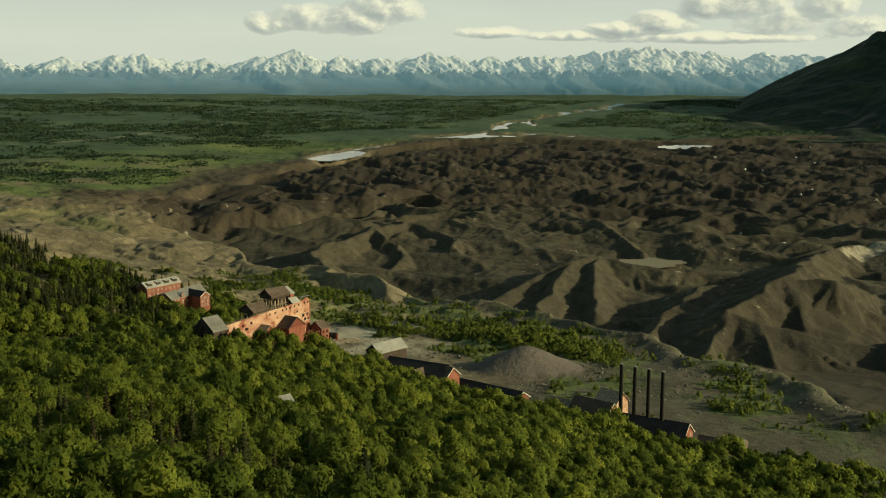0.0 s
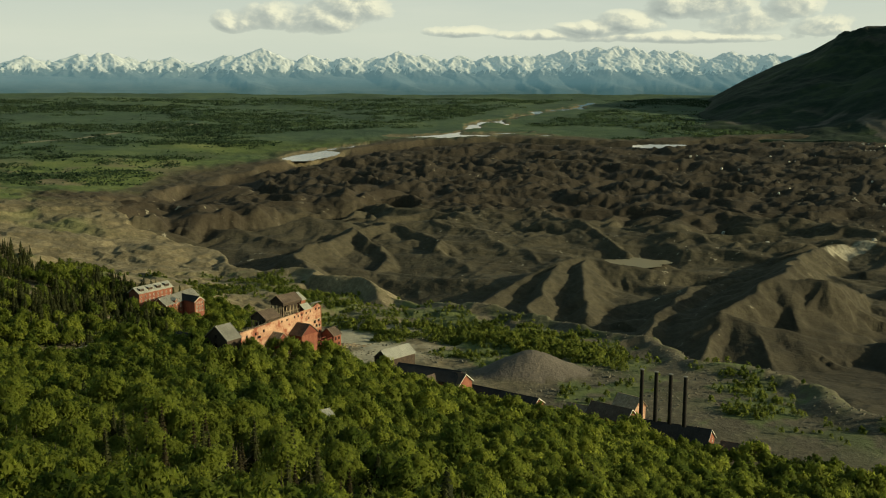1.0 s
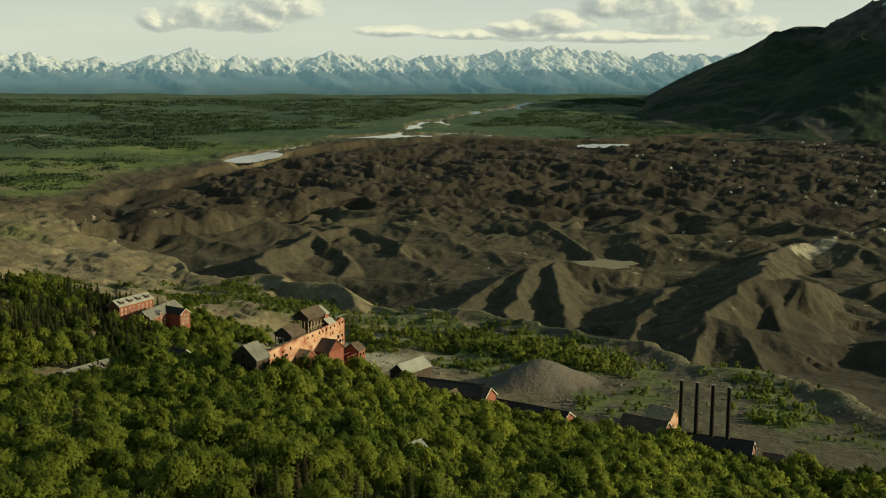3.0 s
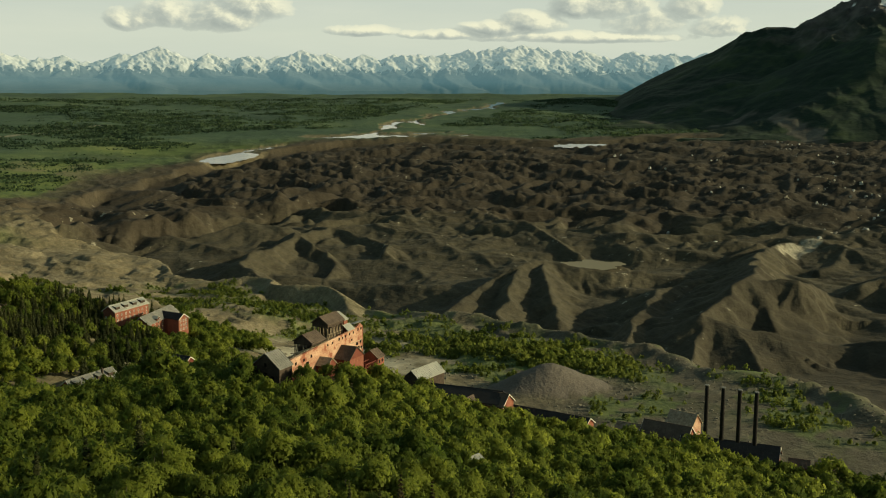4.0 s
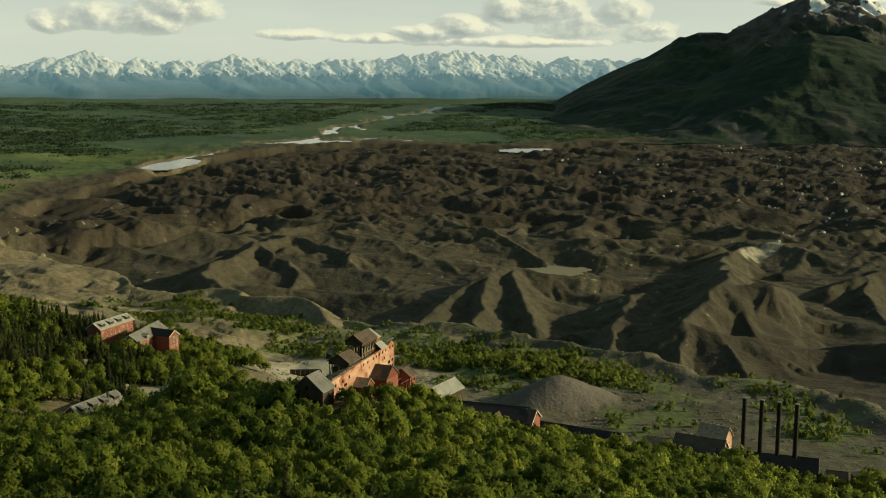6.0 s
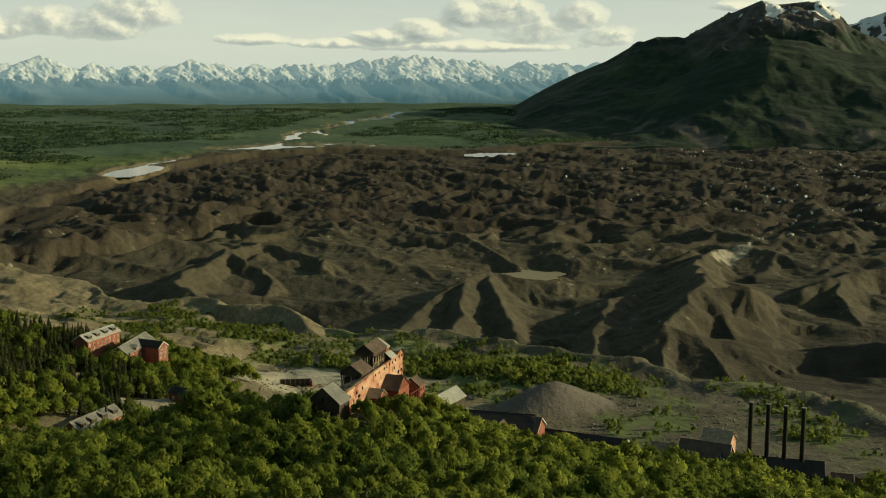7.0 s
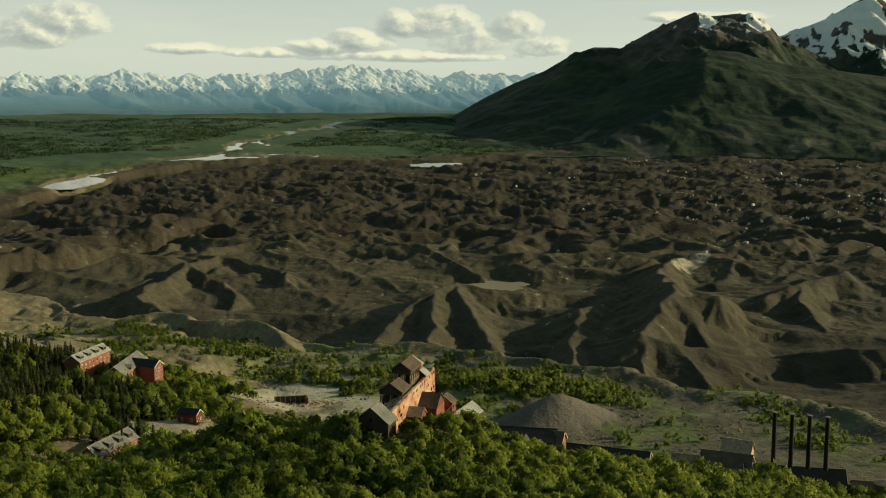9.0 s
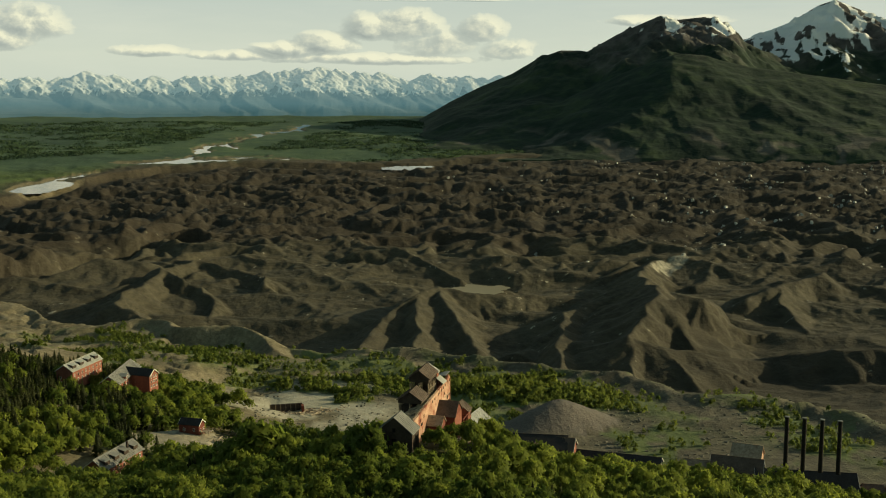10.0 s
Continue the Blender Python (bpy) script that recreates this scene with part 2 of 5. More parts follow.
# ---------------- the lie of the land ----------------
# edge of the glacier: the ice lies to the right of the line as it runs away, then along its snout
MARGIN = [(520, 150), (340, 480), (262, 640), (222, 735), (165, 868), (104, 934), (20, 1020), (-45, 1085), (-90, 1175), (-165, 1255),
          (-260, 1390), (-400, 1540), (-520, 1720), (-420, 1900), (-340, 2150), (-255, 2340), (-110, 2560), (40, 2650), (240, 2720), (420, 2640),
          (620, 2600), (900, 2640), (1400, 2480), (2600, 1800), (2600, -200)]
CRESTS = []                            # crest lines of the larger ridges of rubble-covered ice


def crest(*points, left=0.66, right=0.66, flute=1.0):
    """A ridge through the points (x, y, height), with the fall of its two sides as one walks along it."""
    CRESTS.append((points, left, right, flute))


# the great fluted hill above the power plant, its arms and the smooth ridge before it
crest((600, 1440, -214), (540, 1388, -206), (470, 1300, -206), (436, 1230, -200), (395, 1140, -196), (368, 1098, -198), left=0.72, right=0.55)
crest((368, 1098, -198), (342, 1082, -203), (322, 1050, -213), (292, 1024, -217), (270, 985, -232), (240, 920, -246), left=0.95, right=0.55, flute=1.6)
crest((368, 1098, -198), (422, 1093, -200), (470, 1130, -219), (500, 1180, -232), left=0.6, right=1.15, flute=2.6)
crest((292, 1024, -217), (312, 1004, -225), (338, 998, -229), (375, 985, -238), (430, 985, -244), left=0.35, right=0.42, flute=0.7)
crest((430, 985, -240), (470, 950, -229), (540, 900, -222), (640, 880, -215), left=0.45, right=0.42, flute=0.8)
crest((540, 1175, -222), (600, 1195, -214), (700, 1230, -208), left=0.5, right=0.7)
crest((600, 1195, -214), (560, 1110, -232), (530, 1050, -246), left=0.6, right=0.7)
# ridge to the left of it, running down beside a dark hollow
crest((300, 1180, -222), (252, 1094, -228), (215, 1020, -237), (180, 955, -248), left=0.5, right=0.9, flute=0.6)
crest((300, 1180, -222), (345, 1220, -226), (390, 1250, -222), left=0.5, right=0.5)
# the long hill in the middle with its two arms
crest((250, 1310, -219), (225, 1330, -214), (205, 1330, -211), (172, 1299, -213), (145, 1220, -226), (114, 1142, -240), left=0.55, right=0.72, flute=1.3)
crest((205, 1330, -211), (195, 1265, -218), (186, 1211, -227), (178, 1130, -243), left=0.6, right=0.6, flute=1.4)
crest((172, 1299, -213), (110, 1250, -229), (55, 1160, -241), (30, 1100, -247), left=0.5, right=0.75, flute=0.8)
crest((250, 1310, -219), (285, 1300, -223), (344, 1311, -228), (392, 1290, -232), left=0.7, right=0.6, flute=1.6)
# fluted slope behind the pond, and the hill beside it
crest((180, 1600, -202), (238, 1588, -194), (262, 1540, -204), (288, 1440, -228), left=0.6, right=0.72, flute=2.6)
crest((340, 1520, -208), (366, 1498, -202), (398, 1492, -205), (415, 1440, -224), left=0.55, right=0.8)
crest((398, 1492, -205), (470, 1500, -206), (540, 1470, -208), left=0.6, right=0.8)
# broken ground round the dark gorge, with the pale knob
crest((100, 1560, -212), (78, 1618, -207), (20, 1630, -206), left=0.7, right=0.7)
crest((113, 1494, -221), (150, 1440, -226), (176, 1390, -232), left=0.65, right=0.7, flute=1.5)
crest((36, 1490, -211), (30, 1462, -216), (42, 1440, -231), left=1.0, right=1.1, flute=1.8)
crest((-41, 1599, -199), (0, 1560, -209), (36, 1490, -214), left=0.6, right=0.8)
crest((-41, 1599, -199), (-70, 1560, -204), (-95, 1545, -201), (-110, 1490, -210), (-137, 1434, -208), left=0.8, right=0.55, flute=1.5)
crest((-95, 1545, -201), (-50, 1480, -218), (-40, 1420, -229), (-60, 1360, -236), left=0.9, right=0.7, flute=1.8)
crest((-240, 1560, -212), (-168, 1617, -195), (-100, 1600, -200), left=0.5, right=0.42, flute=0.6)
crest((-137, 1434, -208), (-160, 1380, -214), (-130, 1310, -222), left=0.7, right=0.6)
crest((20, 1630, -206), (70, 1660, -204), (140, 1640, -206), left=0.7, right=0.7)


def plain_z(x, y):
    d = np.hypot(x - CX, y - CY)
    return np.interp(d, [0, 600, 720, 830, 1080, 1400, 1900, 2330, 2900, 3500, 4000, 4700],
                     [-198, -198, -200, -208, -222, -214, -186, -158, -117, -73, -35, -8])


def hill_z(x, y):
    y2 = np.maximum(y - 545, 0)
    xr = x + 53
    side = np.where(xr > 0, -0.2616 * xr, 17 * (1 - np.exp(np.minimum(xr, 0) * 0.2616 / 17)))
    dip = -12.5 * np.exp(-((x + 226) / 40) ** 2 - ((y - 585) / 75) ** 2) + 10.5 * np.exp(-((x + 82) / 34) ** 2 - ((y - 546) / 30) ** 2) + 11 * np.exp(-((x + 34) / 26) ** 2 - ((y - 612) / 26) ** 2) + 6 * np.exp(-((x + 116) / 20) ** 2 - ((y - 524) / 24) ** 2)
    return -119 + side + dip - 0.1939 * (y - 364) - 0.0016 * np.minimum(y2, 120) ** 2 - 0.36 * np.maximum(y2 - 120, 0)


def ice_z(x, y, wx, wy, s, d, z0):
    """Heaps and ridges of rubble on the ice."""
    body = z0 - np.interp(d, [600, 900, 1100, 1350, 1700, 2400, 3000], [26, 38, 36, 30, 22, 10, 6])
    amp = np.interp(d, [700, 1150, 1400, 1600, 2300, 3000], [8, 9, 15, 27, 19, 11])
    c, sn = math.cos(radians(28)), math.sin(radians(28))
    u, v = (wx * c - wy * sn), (wx * sn + wy * c)
    big = 1 - np.abs(vnoise(u / 260, v / 150, 131)) * 1.5
    mid = 1 - np.abs(vnoise(u / 120 + 7, v / 66, 151)) * 1.5
    sml = 1 - np.abs(vnoise(wx / 40, wy / 30, 161)) * 1.5
    fin = 1 - np.abs(vnoise(x / 17, y / 14, 171)) * 1.5
    k = step(1500, 2100, d)
    rel = amp * (0.95 * np.clip(big, 0, 1) * (1 - 0.6 * k) + (0.42 + 0.25 * k) * mid * np.clip(0.35 + big, 0.2, 1) + (0.16 + 0.26 * k) * sml + (0.085 + 0.15 * k) * fin - 0.25 - 0.12 * k)
    zi = body + rel * step(10, 110, s)
    ax = x + 7 * vnoise(x / 42, y / 42, 191) + 2.2 * vnoise(x / 13, y / 13, 192)
    ay = y + 7 * vnoise(x / 42, y / 42, 193) + 2.2 * vnoise(x / 13, y / 13, 194)
    lump = vnoise(x / 34, y / 34, 196)
    for i, (line, fall_l, fall_r, fl) in enumerate(CRESTS):
        start = 0.0
        for (x0, y0, h0), (x1, y1, h1) in zip(line[:-1], line[1:]):
            dx, dy = x1 - x0, y1 - y0
            ll = dx * dx + dy * dy
            near = np.nonzero((x > min(x0, x1) - 130) & (x < max(x0, x1) + 130) & (y > min(y0, y1) - 130) & (y < max(y0, y1) + 130))[0]
            if len(near) == 0:
                start += math.sqrt(ll)
                continue
            t = np.clip(((ax[near] - x0) * dx + (ay[near] - y0) * dy) / ll, 0, 1)
            px, py = ax[near] - x0 - t * dx, ay[near] - y0 - t * dy
            dist = np.hypot(px, py)
            across = (dy * px - dx * py) / math.sqrt(ll)
            along = start + t * math.sqrt(ll) + 0.25 * np.arctan2(px, py) * np.minimum(dist, 30)
            start += math.sqrt(ll)
            gully = np.abs(vnoise(along / 7.5 + i * 7, dist / 150 + i, 197)) * 0.8 + np.abs(vnoise(along / 19.0 + i * 3, dist / 160, 198)) * 0.9
            spur = np.abs(vnoise(along / 48.0 + i * 5, dist / 190, 195)) - 0.25
            slope = np.where(across > 0, fall_r, fall_l) * (1 + 0.14 * lump[near])
            cap = h0 + (h1 - h0) * t + 2.5 * vnoise(along / 30 + i * 11, 0 * along, 199) - dist * slope - fl * gully * np.minimum(dist, 34) * 0.15 - spur * np.minimum(dist, 55) * 0.34 + np.minimum(dist, 110) ** 2 * 0.0011
            zi[near] = smax(zi[near], cap, 0.5)
    for hx, hy, hz, w, long, turn, cut in SCATTER:
        near = np.nonzero((np.abs(x - hx) < w * long * 1.3) & (np.abs(y - hy) < w * long * 1.3))[0]
        if len(near) == 0:
            continue
        c, sn = math.cos(turn), math.sin(turn)
        p = ((wx[near] - hx) * c + (wy[near] - hy) * sn) / long
        q = -(wx[near] - hx) * sn + (wy[near] - hy) * c
        q = q * np.where(q > 0, 1.0, cut)
        r = 0.55 * np.sqrt((p * p + q * q) / (w * w) + 0.002) + 0.45 * (np.abs(p) + np.abs(q)) / w
        ang = np.arctan2(q, p)
        flute = np.abs(vnoise(np.cos(ang) * 6 + hx, np.sin(ang) * 6, 197))
        top = z0[near] + hz - 5 * step(1620, 1480, d[near]) - r * w * np.interp(hy, [1500, 1900], [0.62, 0.46]) - flute * w * 0.10 * np.clip(r * 3, 0, 1) + (fin[near] - 0.5) * 1.0
        zi[near] = smax(zi[near], top, 0.8)
    # gullies down the steeper flanks
    gul = ridged(wx + 0.35 * wy, wy * 0.3, 12, 2, 181)
    zi = zi - gul * np.interp(d, [800, 1600, 2600], [1.2, 2.0, 0.5]) * step(0.45, 0.8, fbm(x, y, 200, 2, 9) + 0.5)
    zi = zi - 12 * np.exp(-((x + 35) / 55) ** 2 - ((y - 1290) / 70) ** 2)
    # long broken cliff at the brown front
    cut = 26 * vnoise(x / 70, y / 70, 184) + 12 * np.abs(vnoise(x / 23, y / 50, 185)) + 4 * np.abs(vnoise(x / 9, y / 30, 186))
    cd, cs = seg_dist(wx, wy, CLIFF)
    cd = np.where(cs < 0, cd, -cd) - cut
    zi = zi + ((15 + 5 * lump) * np.exp(-(np.maximum(cd, 0) / 160.0) ** 2) * step(-9, 7, cd) - 7 * np.exp(-(np.minimum(cd, 0) / 45.0) ** 2) * step(5, -6, cd)) * step(40, -10, x) * (cd > -150)
    return zi


def scatter_heaps():
    rng = random.Random(41)
    rows = []
    for i in range(1050):
        d = 1480 + 1350 * rng.random() ** 1.1
        a = radians(rng.uniform(-30, 50))
        w = rng.uniform(11, 30) * (1.0 if d < 1900 else 0.85)
        rows.append((CX + math.sin(a) * d, CY + math.cos(a) * d, rng.uniform(-15, 3) * (1.0 if d < 1700 else 0.6) + w * 0.16, w, rng.uniform(1.2, 3.0), rng.gauss(0.45, 0.55), rng.uniform(0.9, 2.2)))
    return rows


SCATTER = scatter_heaps()
CLIFF = [(-560, 1500), (-420, 1510), (-330, 1560), (-265, 1610), (-205, 1690), (-95, 1765), (-40, 1790), (60, 1800)]
BROWN = [(-700, 1480), (-330, 1540), (-205, 1680), (-40, 1780), (120, 1690), (260, 1640), (420, 1590), (600, 1580), (900, 1500), (2600, 1300)]


def land(x, y, fine=True):
    """Height of the ground, with the weights that its material needs."""
    x, y = np.asarray(x, float), np.asarray(y, float)
    d = np.hypot(x - CX, y - CY)
    wx = x + 26 * vnoise(x / 90, y / 90, 5)
    wy = y + 26 * vnoise(x / 90, y / 90, 6)
    md, ms = seg_dist(wx, wy, MARGIN)
    inn = inside(wx, wy, MARGIN)
    s = np.where(inn, md, -md)
    z0 = plain_z(x, y)
    # terrace under the mill town, rising to the left
    z0 = z0 + 0.25 * np.clip(-90 - x, 0, 400) * step(1250, 900, y)
    z0 = z0 + 0.10 * np.clip(-250 - x, 0, 500) * step(1100, 1350, y) * step(2000, 1600, y)
    z0 = z0 + 8 * np.exp(-((x + 125) / 80) ** 2 - ((y - 1095) / 105) ** 2)
    near = step(2300, 1500, d)
    rough = fbm(x, y, 70, 5, 11) * 4.5 + ridged(x, y, 30, 4, 44, 0.6) * 6.5 - 4.0
    lumps = np.maximum(fbm(wx, wy, 120, 4, 21), 0) * 9
    # worn benches of silt, each with a short steep edge
    lay = fbm(wx * 0.8, wy * 1.3, 150, 5, 23) * 2.6
    lay = (np.floor(lay) + step(0.80, 1.0, lay - np.floor(lay))) * 3.0 - 1.5
    flat = np.exp(-(((x + 62) / 80) ** 2 + ((y - 850) / 105) ** 2) ** 2)
    z = z0 + (1 - 0.75 * flat) * (0.55 * rough + 0.5 * lumps + lay) * near * step(620, 800, d)
    # low swells on the wooded plain
    plain_relief = fbm(x, y, 260, 5, 71) * 5 + ridged(x, y, 45, 3, 75) * 2.5
    z = z + plain_relief * (1 - near) + (ridged(wx, wy, 48, 4, 46, 0.6) * 11 - 6) * step(1350, 1550, d) * step(-260, -60, s)
    # glacier
    g = step(-1, 12, s)
    on = g > 0
    zi = np.zeros(z.shape)
    zi[on] = ice_z(x[on], y[on], wx[on], wy[on], s[on], d[on], z0[on])
    z = z * (1 - g) + zi * g
    # tongue of pale silt at the bend of the margin, steep towards the ice
    bluff = np.full(z.shape, -900.0)
    for (x0, y0, h0), (x1, y1, h1) in zip(BLUFF[:-1], BLUFF[1:]):
        dx, dy = x1 - x0, y1 - y0
        t = np.clip(((wx - x0) * dx + (wy - y0) * dy) / (dx * dx + dy * dy), 0, 1)
        px, py = wx - x0 - t * dx, wy - y0 - t * dy
        far_off, left = np.hypot(px, py), (dy * px - dx * py) > 0
        cap = h0 + (h1 - h0) * t - far_off * np.where(left, 0.52, 0.80) - np.abs(vnoise(t * 9 + h0, far_off / 60, 31)) * np.minimum(far_off, 25) * 0.16
        bluff = np.maximum(bluff, np.where(far_off < 70, cap, -900.0))
    silt = step(-1.0, 1.5, bluff - z)
    z = smax(z, bluff, 1.0)
    # berm along the edge
    z = z + 5.5 * np.exp(-((s + 8) / 9.0) ** 2) * step(1250, 1000, d)
    # pond in the ice
    pq = np.sqrt(((x - 286) / 44) ** 2 + ((y - 1402) / 30) ** 2) + 0.35 * fbm(x, y, 26, 3, 303)
    z = np.where(pq < 1.6, z * step(0.9, 1.6, pq) + (-236) * (1 - step(0.9, 1.6, pq)), z)
    # wooded hillside
    hz = hill_z(x, y)
    hz = np.minimum(hz, 160) + fbm(x, y, 60, 4, 201) * 2.4
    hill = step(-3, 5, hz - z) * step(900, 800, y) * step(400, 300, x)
    z = np.where((y < 950) & (x < 420), smax(z, hz, 7.0), z)
    # heap of tailings
    tq = np.sqrt(((x - 66) * 0.90 + (y - 738) * 0.25) ** 2 / 38 ** 2 + ((y - 738) * 0.95 - (x - 66) * 0.2) ** 2 / 26 ** 2)
    heap = -180.5 - 19 * np.sqrt(tq ** 2 + 0.03) + fbm(x, y, 16, 3, 300) * 0.7
    tail = heap > z
    z = np.maximum(z, heap)
    # yard road by the red hut, cut level into the slope
    rd, _ = seg_dist(x, y, ROAD)
    road = step(9.0, 5.0, rd + fbm(x, y, 12, 2, 77) * 1.5)
    yq = np.hypot((x + 176) / 24, (y - 700) / 20)
    road = np.maximum(road, step(1.15, 0.9, yq + 0.15 * vnoise(x / 9, y / 9, 3)))
    tgt = np.interp(x, [-215, -175, -140, -95, -60], [-168, -170, -174, -178, -184])
    z = z * (1 - road) + tgt * road
    # weights of the material
    g = g * (1 - silt)
    clearing = step(0.10, 0.30, fbm(x, y * 0.8, 130, 5, 402)) * step(2500, 2000, d)
    veg_plain = (1 - 0.8 * clearing) * step(-25, -120, s + 60 * fbm(x, y, 300, 4, 400)) * step(1500, 1750, d + 130 * fbm(x, y, 260, 4, 401) - 0.35 * (x + 300))
    patch = step(0.10, 0.30, fbm(x, y, 60, 5, 410) - 0.16 * step(20, 120, x)) * (1 - g) * step(1230, 1000, d)
    berm_veg = np.exp(-((s + 50) / 40.0) ** 2) * (d < 1200) * step(-0.1, 0.2, fbm(x, y, 40, 4, 415))
    bq, _ = seg_dist(x, y, [(-45, 918), (40, 872), (118, 796)])
    belt = step(40, 24, bq + 16 * fbm(x, y, 40, 4, 417)) + np.exp(-(((x + 120) / 70) ** 2 + ((y - 1015) / 42) ** 2) ** 2) * step(-0.2, 0.1, fbm(x, y, 45, 4, 418))
    veg = np.clip(np.maximum(np.maximum(veg_plain, belt), np.maximum(patch * 0.75, berm_veg * 0.7)), 0, 1) * (1 - g)
    veg = np.where(tail, 0, veg) * (1 - 0.9 * silt)
    gravel = step(0.0, 0.3, fbm(x, y, 55, 4, 420) + 0.35) * np.exp(-(((x + 62) / 68) ** 2 + ((y - 855) / 92) ** 2) ** 2) * (1 - g)
    gravel = np.where(tail, 0, gravel)
    veg = veg * (1 - 0.85 * step(0.15, 0.6, gravel))
    bd, bs = seg_dist(x, y + 35 * fbm(x, y, 120, 3, 430), BROWN)
    brown = step(-40, 40, -bs * bd) * step(3000, 2500, d)
    tr, _ = seg_dist(x, y + 12 * fbm(x, y, 120, 3, 436), [(-900, 2560), (-829, 2650), (-652, 2945), (-560, 3020)])
    track = 0.7 * step(11, 4, tr)
    ice_q = np.hypot((x - 575) / 46, (y - 1395 - 0.55 * (x - 575)) / 17) + 0.35 * vnoise(x / 14, y / 14, 440)
    bare = step(1.0, 0.75, ice_q) * g
    # the masks include the cloud shadow painted over the right of the ice
    return z, dict(bare_ice=bare, veg=veg * (1 - hill) * (1 - road), glacier=np.maximum(np.maximum(g, tail), step(-190, -70, s) * step(1400, 1700, d) * 0.85), hill=hill * (1 - road), gravel=gravel * (1 - hill), brown=brown * (1 - tail), road=np.maximum(road, track), shingle=step(-10, 70, x + 30 * fbm(x, y, 60, 3, 434)) * step(1050, 950, y), cloud_shade=step(1300 + 0.25 * (x - 400), 1000 + 0.25 * (x - 400), d + 60 * fbm(x, y, 90, 3, 432)) * step(150, 420, x) * (1 - tail) + 0.8 * step(450, 900, x + 120 * fbm(x, y, 200, 3, 433)) * step(1250, 1450, d), tail=1.0 * tail, timber=np.clip(step(2150, 2750, d + 500 * fbm(x * 0.4, y * 1.2, 300, 4, 952)), 0, 1))


BLUFF = [(-40, 1010, -224), (-56, 1052, -212), (-66, 1095, -208), (-74, 1138, -207), (-112, 1185, -210), (-160, 1250, -212)]
ROAD = [(-205, 715), (-176, 702), (-140, 690), (-100, 668), (-60, 655)]


def water_mask(x, y):
    """Positive on the lakes at the snout and on the river that leaves them."""
    wob = 0.30 * fbm(x, y, 70, 4, 500)

    def blob(cx, cy, rx, ry, tilt=0.0):
        u, v = x - cx, y - cy - tilt * (x - cx)
        return 1 - np.sqrt((u / rx) ** 2 + (v / ry) ** 2)
    m = blob(-222, 2425, 62, 66, 0.9)
    m = np.maximum(m, blob(-150, 2570, 55, 24, 0.9))
    m = np.maximum(m, blob(110, 2790, 125, 46, 0.1))
    m = np.maximum(m, blob(250, 2850, 70, 16))
    m = np.maximum(m, blob(345, 2790, 30, 18))
    m = np.maximum(m, blob(600, 2545, 58, 30, -0.1))
    rv, _ = seg_dist(x + 40 * fbm(x, y, 160, 3, 510), y, [(120, 2850), (190, 3020), (250, 3150), (360, 3280), (430, 3420), (560, 3560), (640, 3680)])
    braid = 0.35 - rv / 42 + 0.9 * fbm(x * 0.8, y * 0.5, 40, 4, 520)
    return np.maximum(m + wob * 0.8, braid)


# one ground sheet, laid out in rings round the middle of the flight
_dense = np.radians(np.arange(-30.0, 44.0, 0.118))
_rest = np.radians(np.linspace(44.0, 330.0, 80)[:-1])
theta = np.concatenate([_dense, _rest])
radii = np.concatenate([np.linspace(0.02, 150, 24)[:-1], np.geomspace(150, 800, 140)[:-1], np.linspace(800, 1750, 270)[:-1], np.geomspace(1750, 4560, 190)])
T, R = np.meshgrid(theta, radii, indexing="ij")
GX, GY = CX + np.sin(T) * R, CY + np.cos(T) * R
GZ, weights = land(GX, GY)
wm = water_mask(GX, GY)
GZ = np.where(wm > 0, np.minimum(GZ, plain_z(GX, GY) - 2.0), GZ)
GZ = np.where((wm > -0.6) & (wm <= 0), np.minimum(GZ, plain_z(GX, GY) + 1.0 - 12 * wm), GZ)
for key in ("veg", "glacier"):
    weights[key] = np.where(wm > -0.25, weights[key] * 0.15, weights[key])
ground = sheet("ground", np.stack([GX, GY, GZ], -1).reshape(-1, 3), grid_quads(len(theta), len(radii), True), M_GROUND, weights)
tagged(ground, "valley floor of gravel, rubble-covered ice and green plain", "ground", kind="structure")


def ground_z(x, y):
    return float(land(np.array([x]), np.array([y]))[0][0])


def water_sheet(name, mask, level, label, material):
    keep = mask > 0
    ids = np.arange(keep.size).reshape(keep.shape)
    q = grid_quads(len(theta), len(radii), True)
    ok = keep.ravel()[q].any(1)
    q = q[ok]
    used, inv = np.unique(q, return_inverse=True)
    v = np.stack([GX.ravel()[used], GY.ravel()[used], level.ravel()[used]], -1)
    ob = sheet(name, v, inv.reshape(-1, 4), material)
    return tagged(ob, label, "water", kind="structure")


PZ = plain_z(GX, GY) - 0.4
lakeside = GX < 15
water_sheet("water_lake", np.where(lakeside, wm, -1), PZ, "pale silty meltwater lake beside the glacier", M_WATER)
water_sheet("water_river", np.where((GX >= 15) & (GX < 470) | (GY > 3000), wm, -1), PZ, "pale braided river across the plain", M_WATER)
water_sheet("water_pool", np.where((GX >= 470) & (GY < 3000), wm, -1), PZ, "small pale lake under the mountain", M_WATER)
pm = 1 - np.sqrt(((GX - 286) / 44) ** 2 + ((GY - 1402) / 30) ** 2) - 0.35 * fbm(GX, GY, 26, 3, 303)
water_sheet("water_pond", pm + 0.05, np.full(GX.shape, -232.5), "still tan meltwater pond among the ice heaps", M_POND)


# ---------------- mountains ----------------
def profile(az, pts):
    p = np.array(pts)
    return np.interp(az, p[:, 0], p[:, 1])


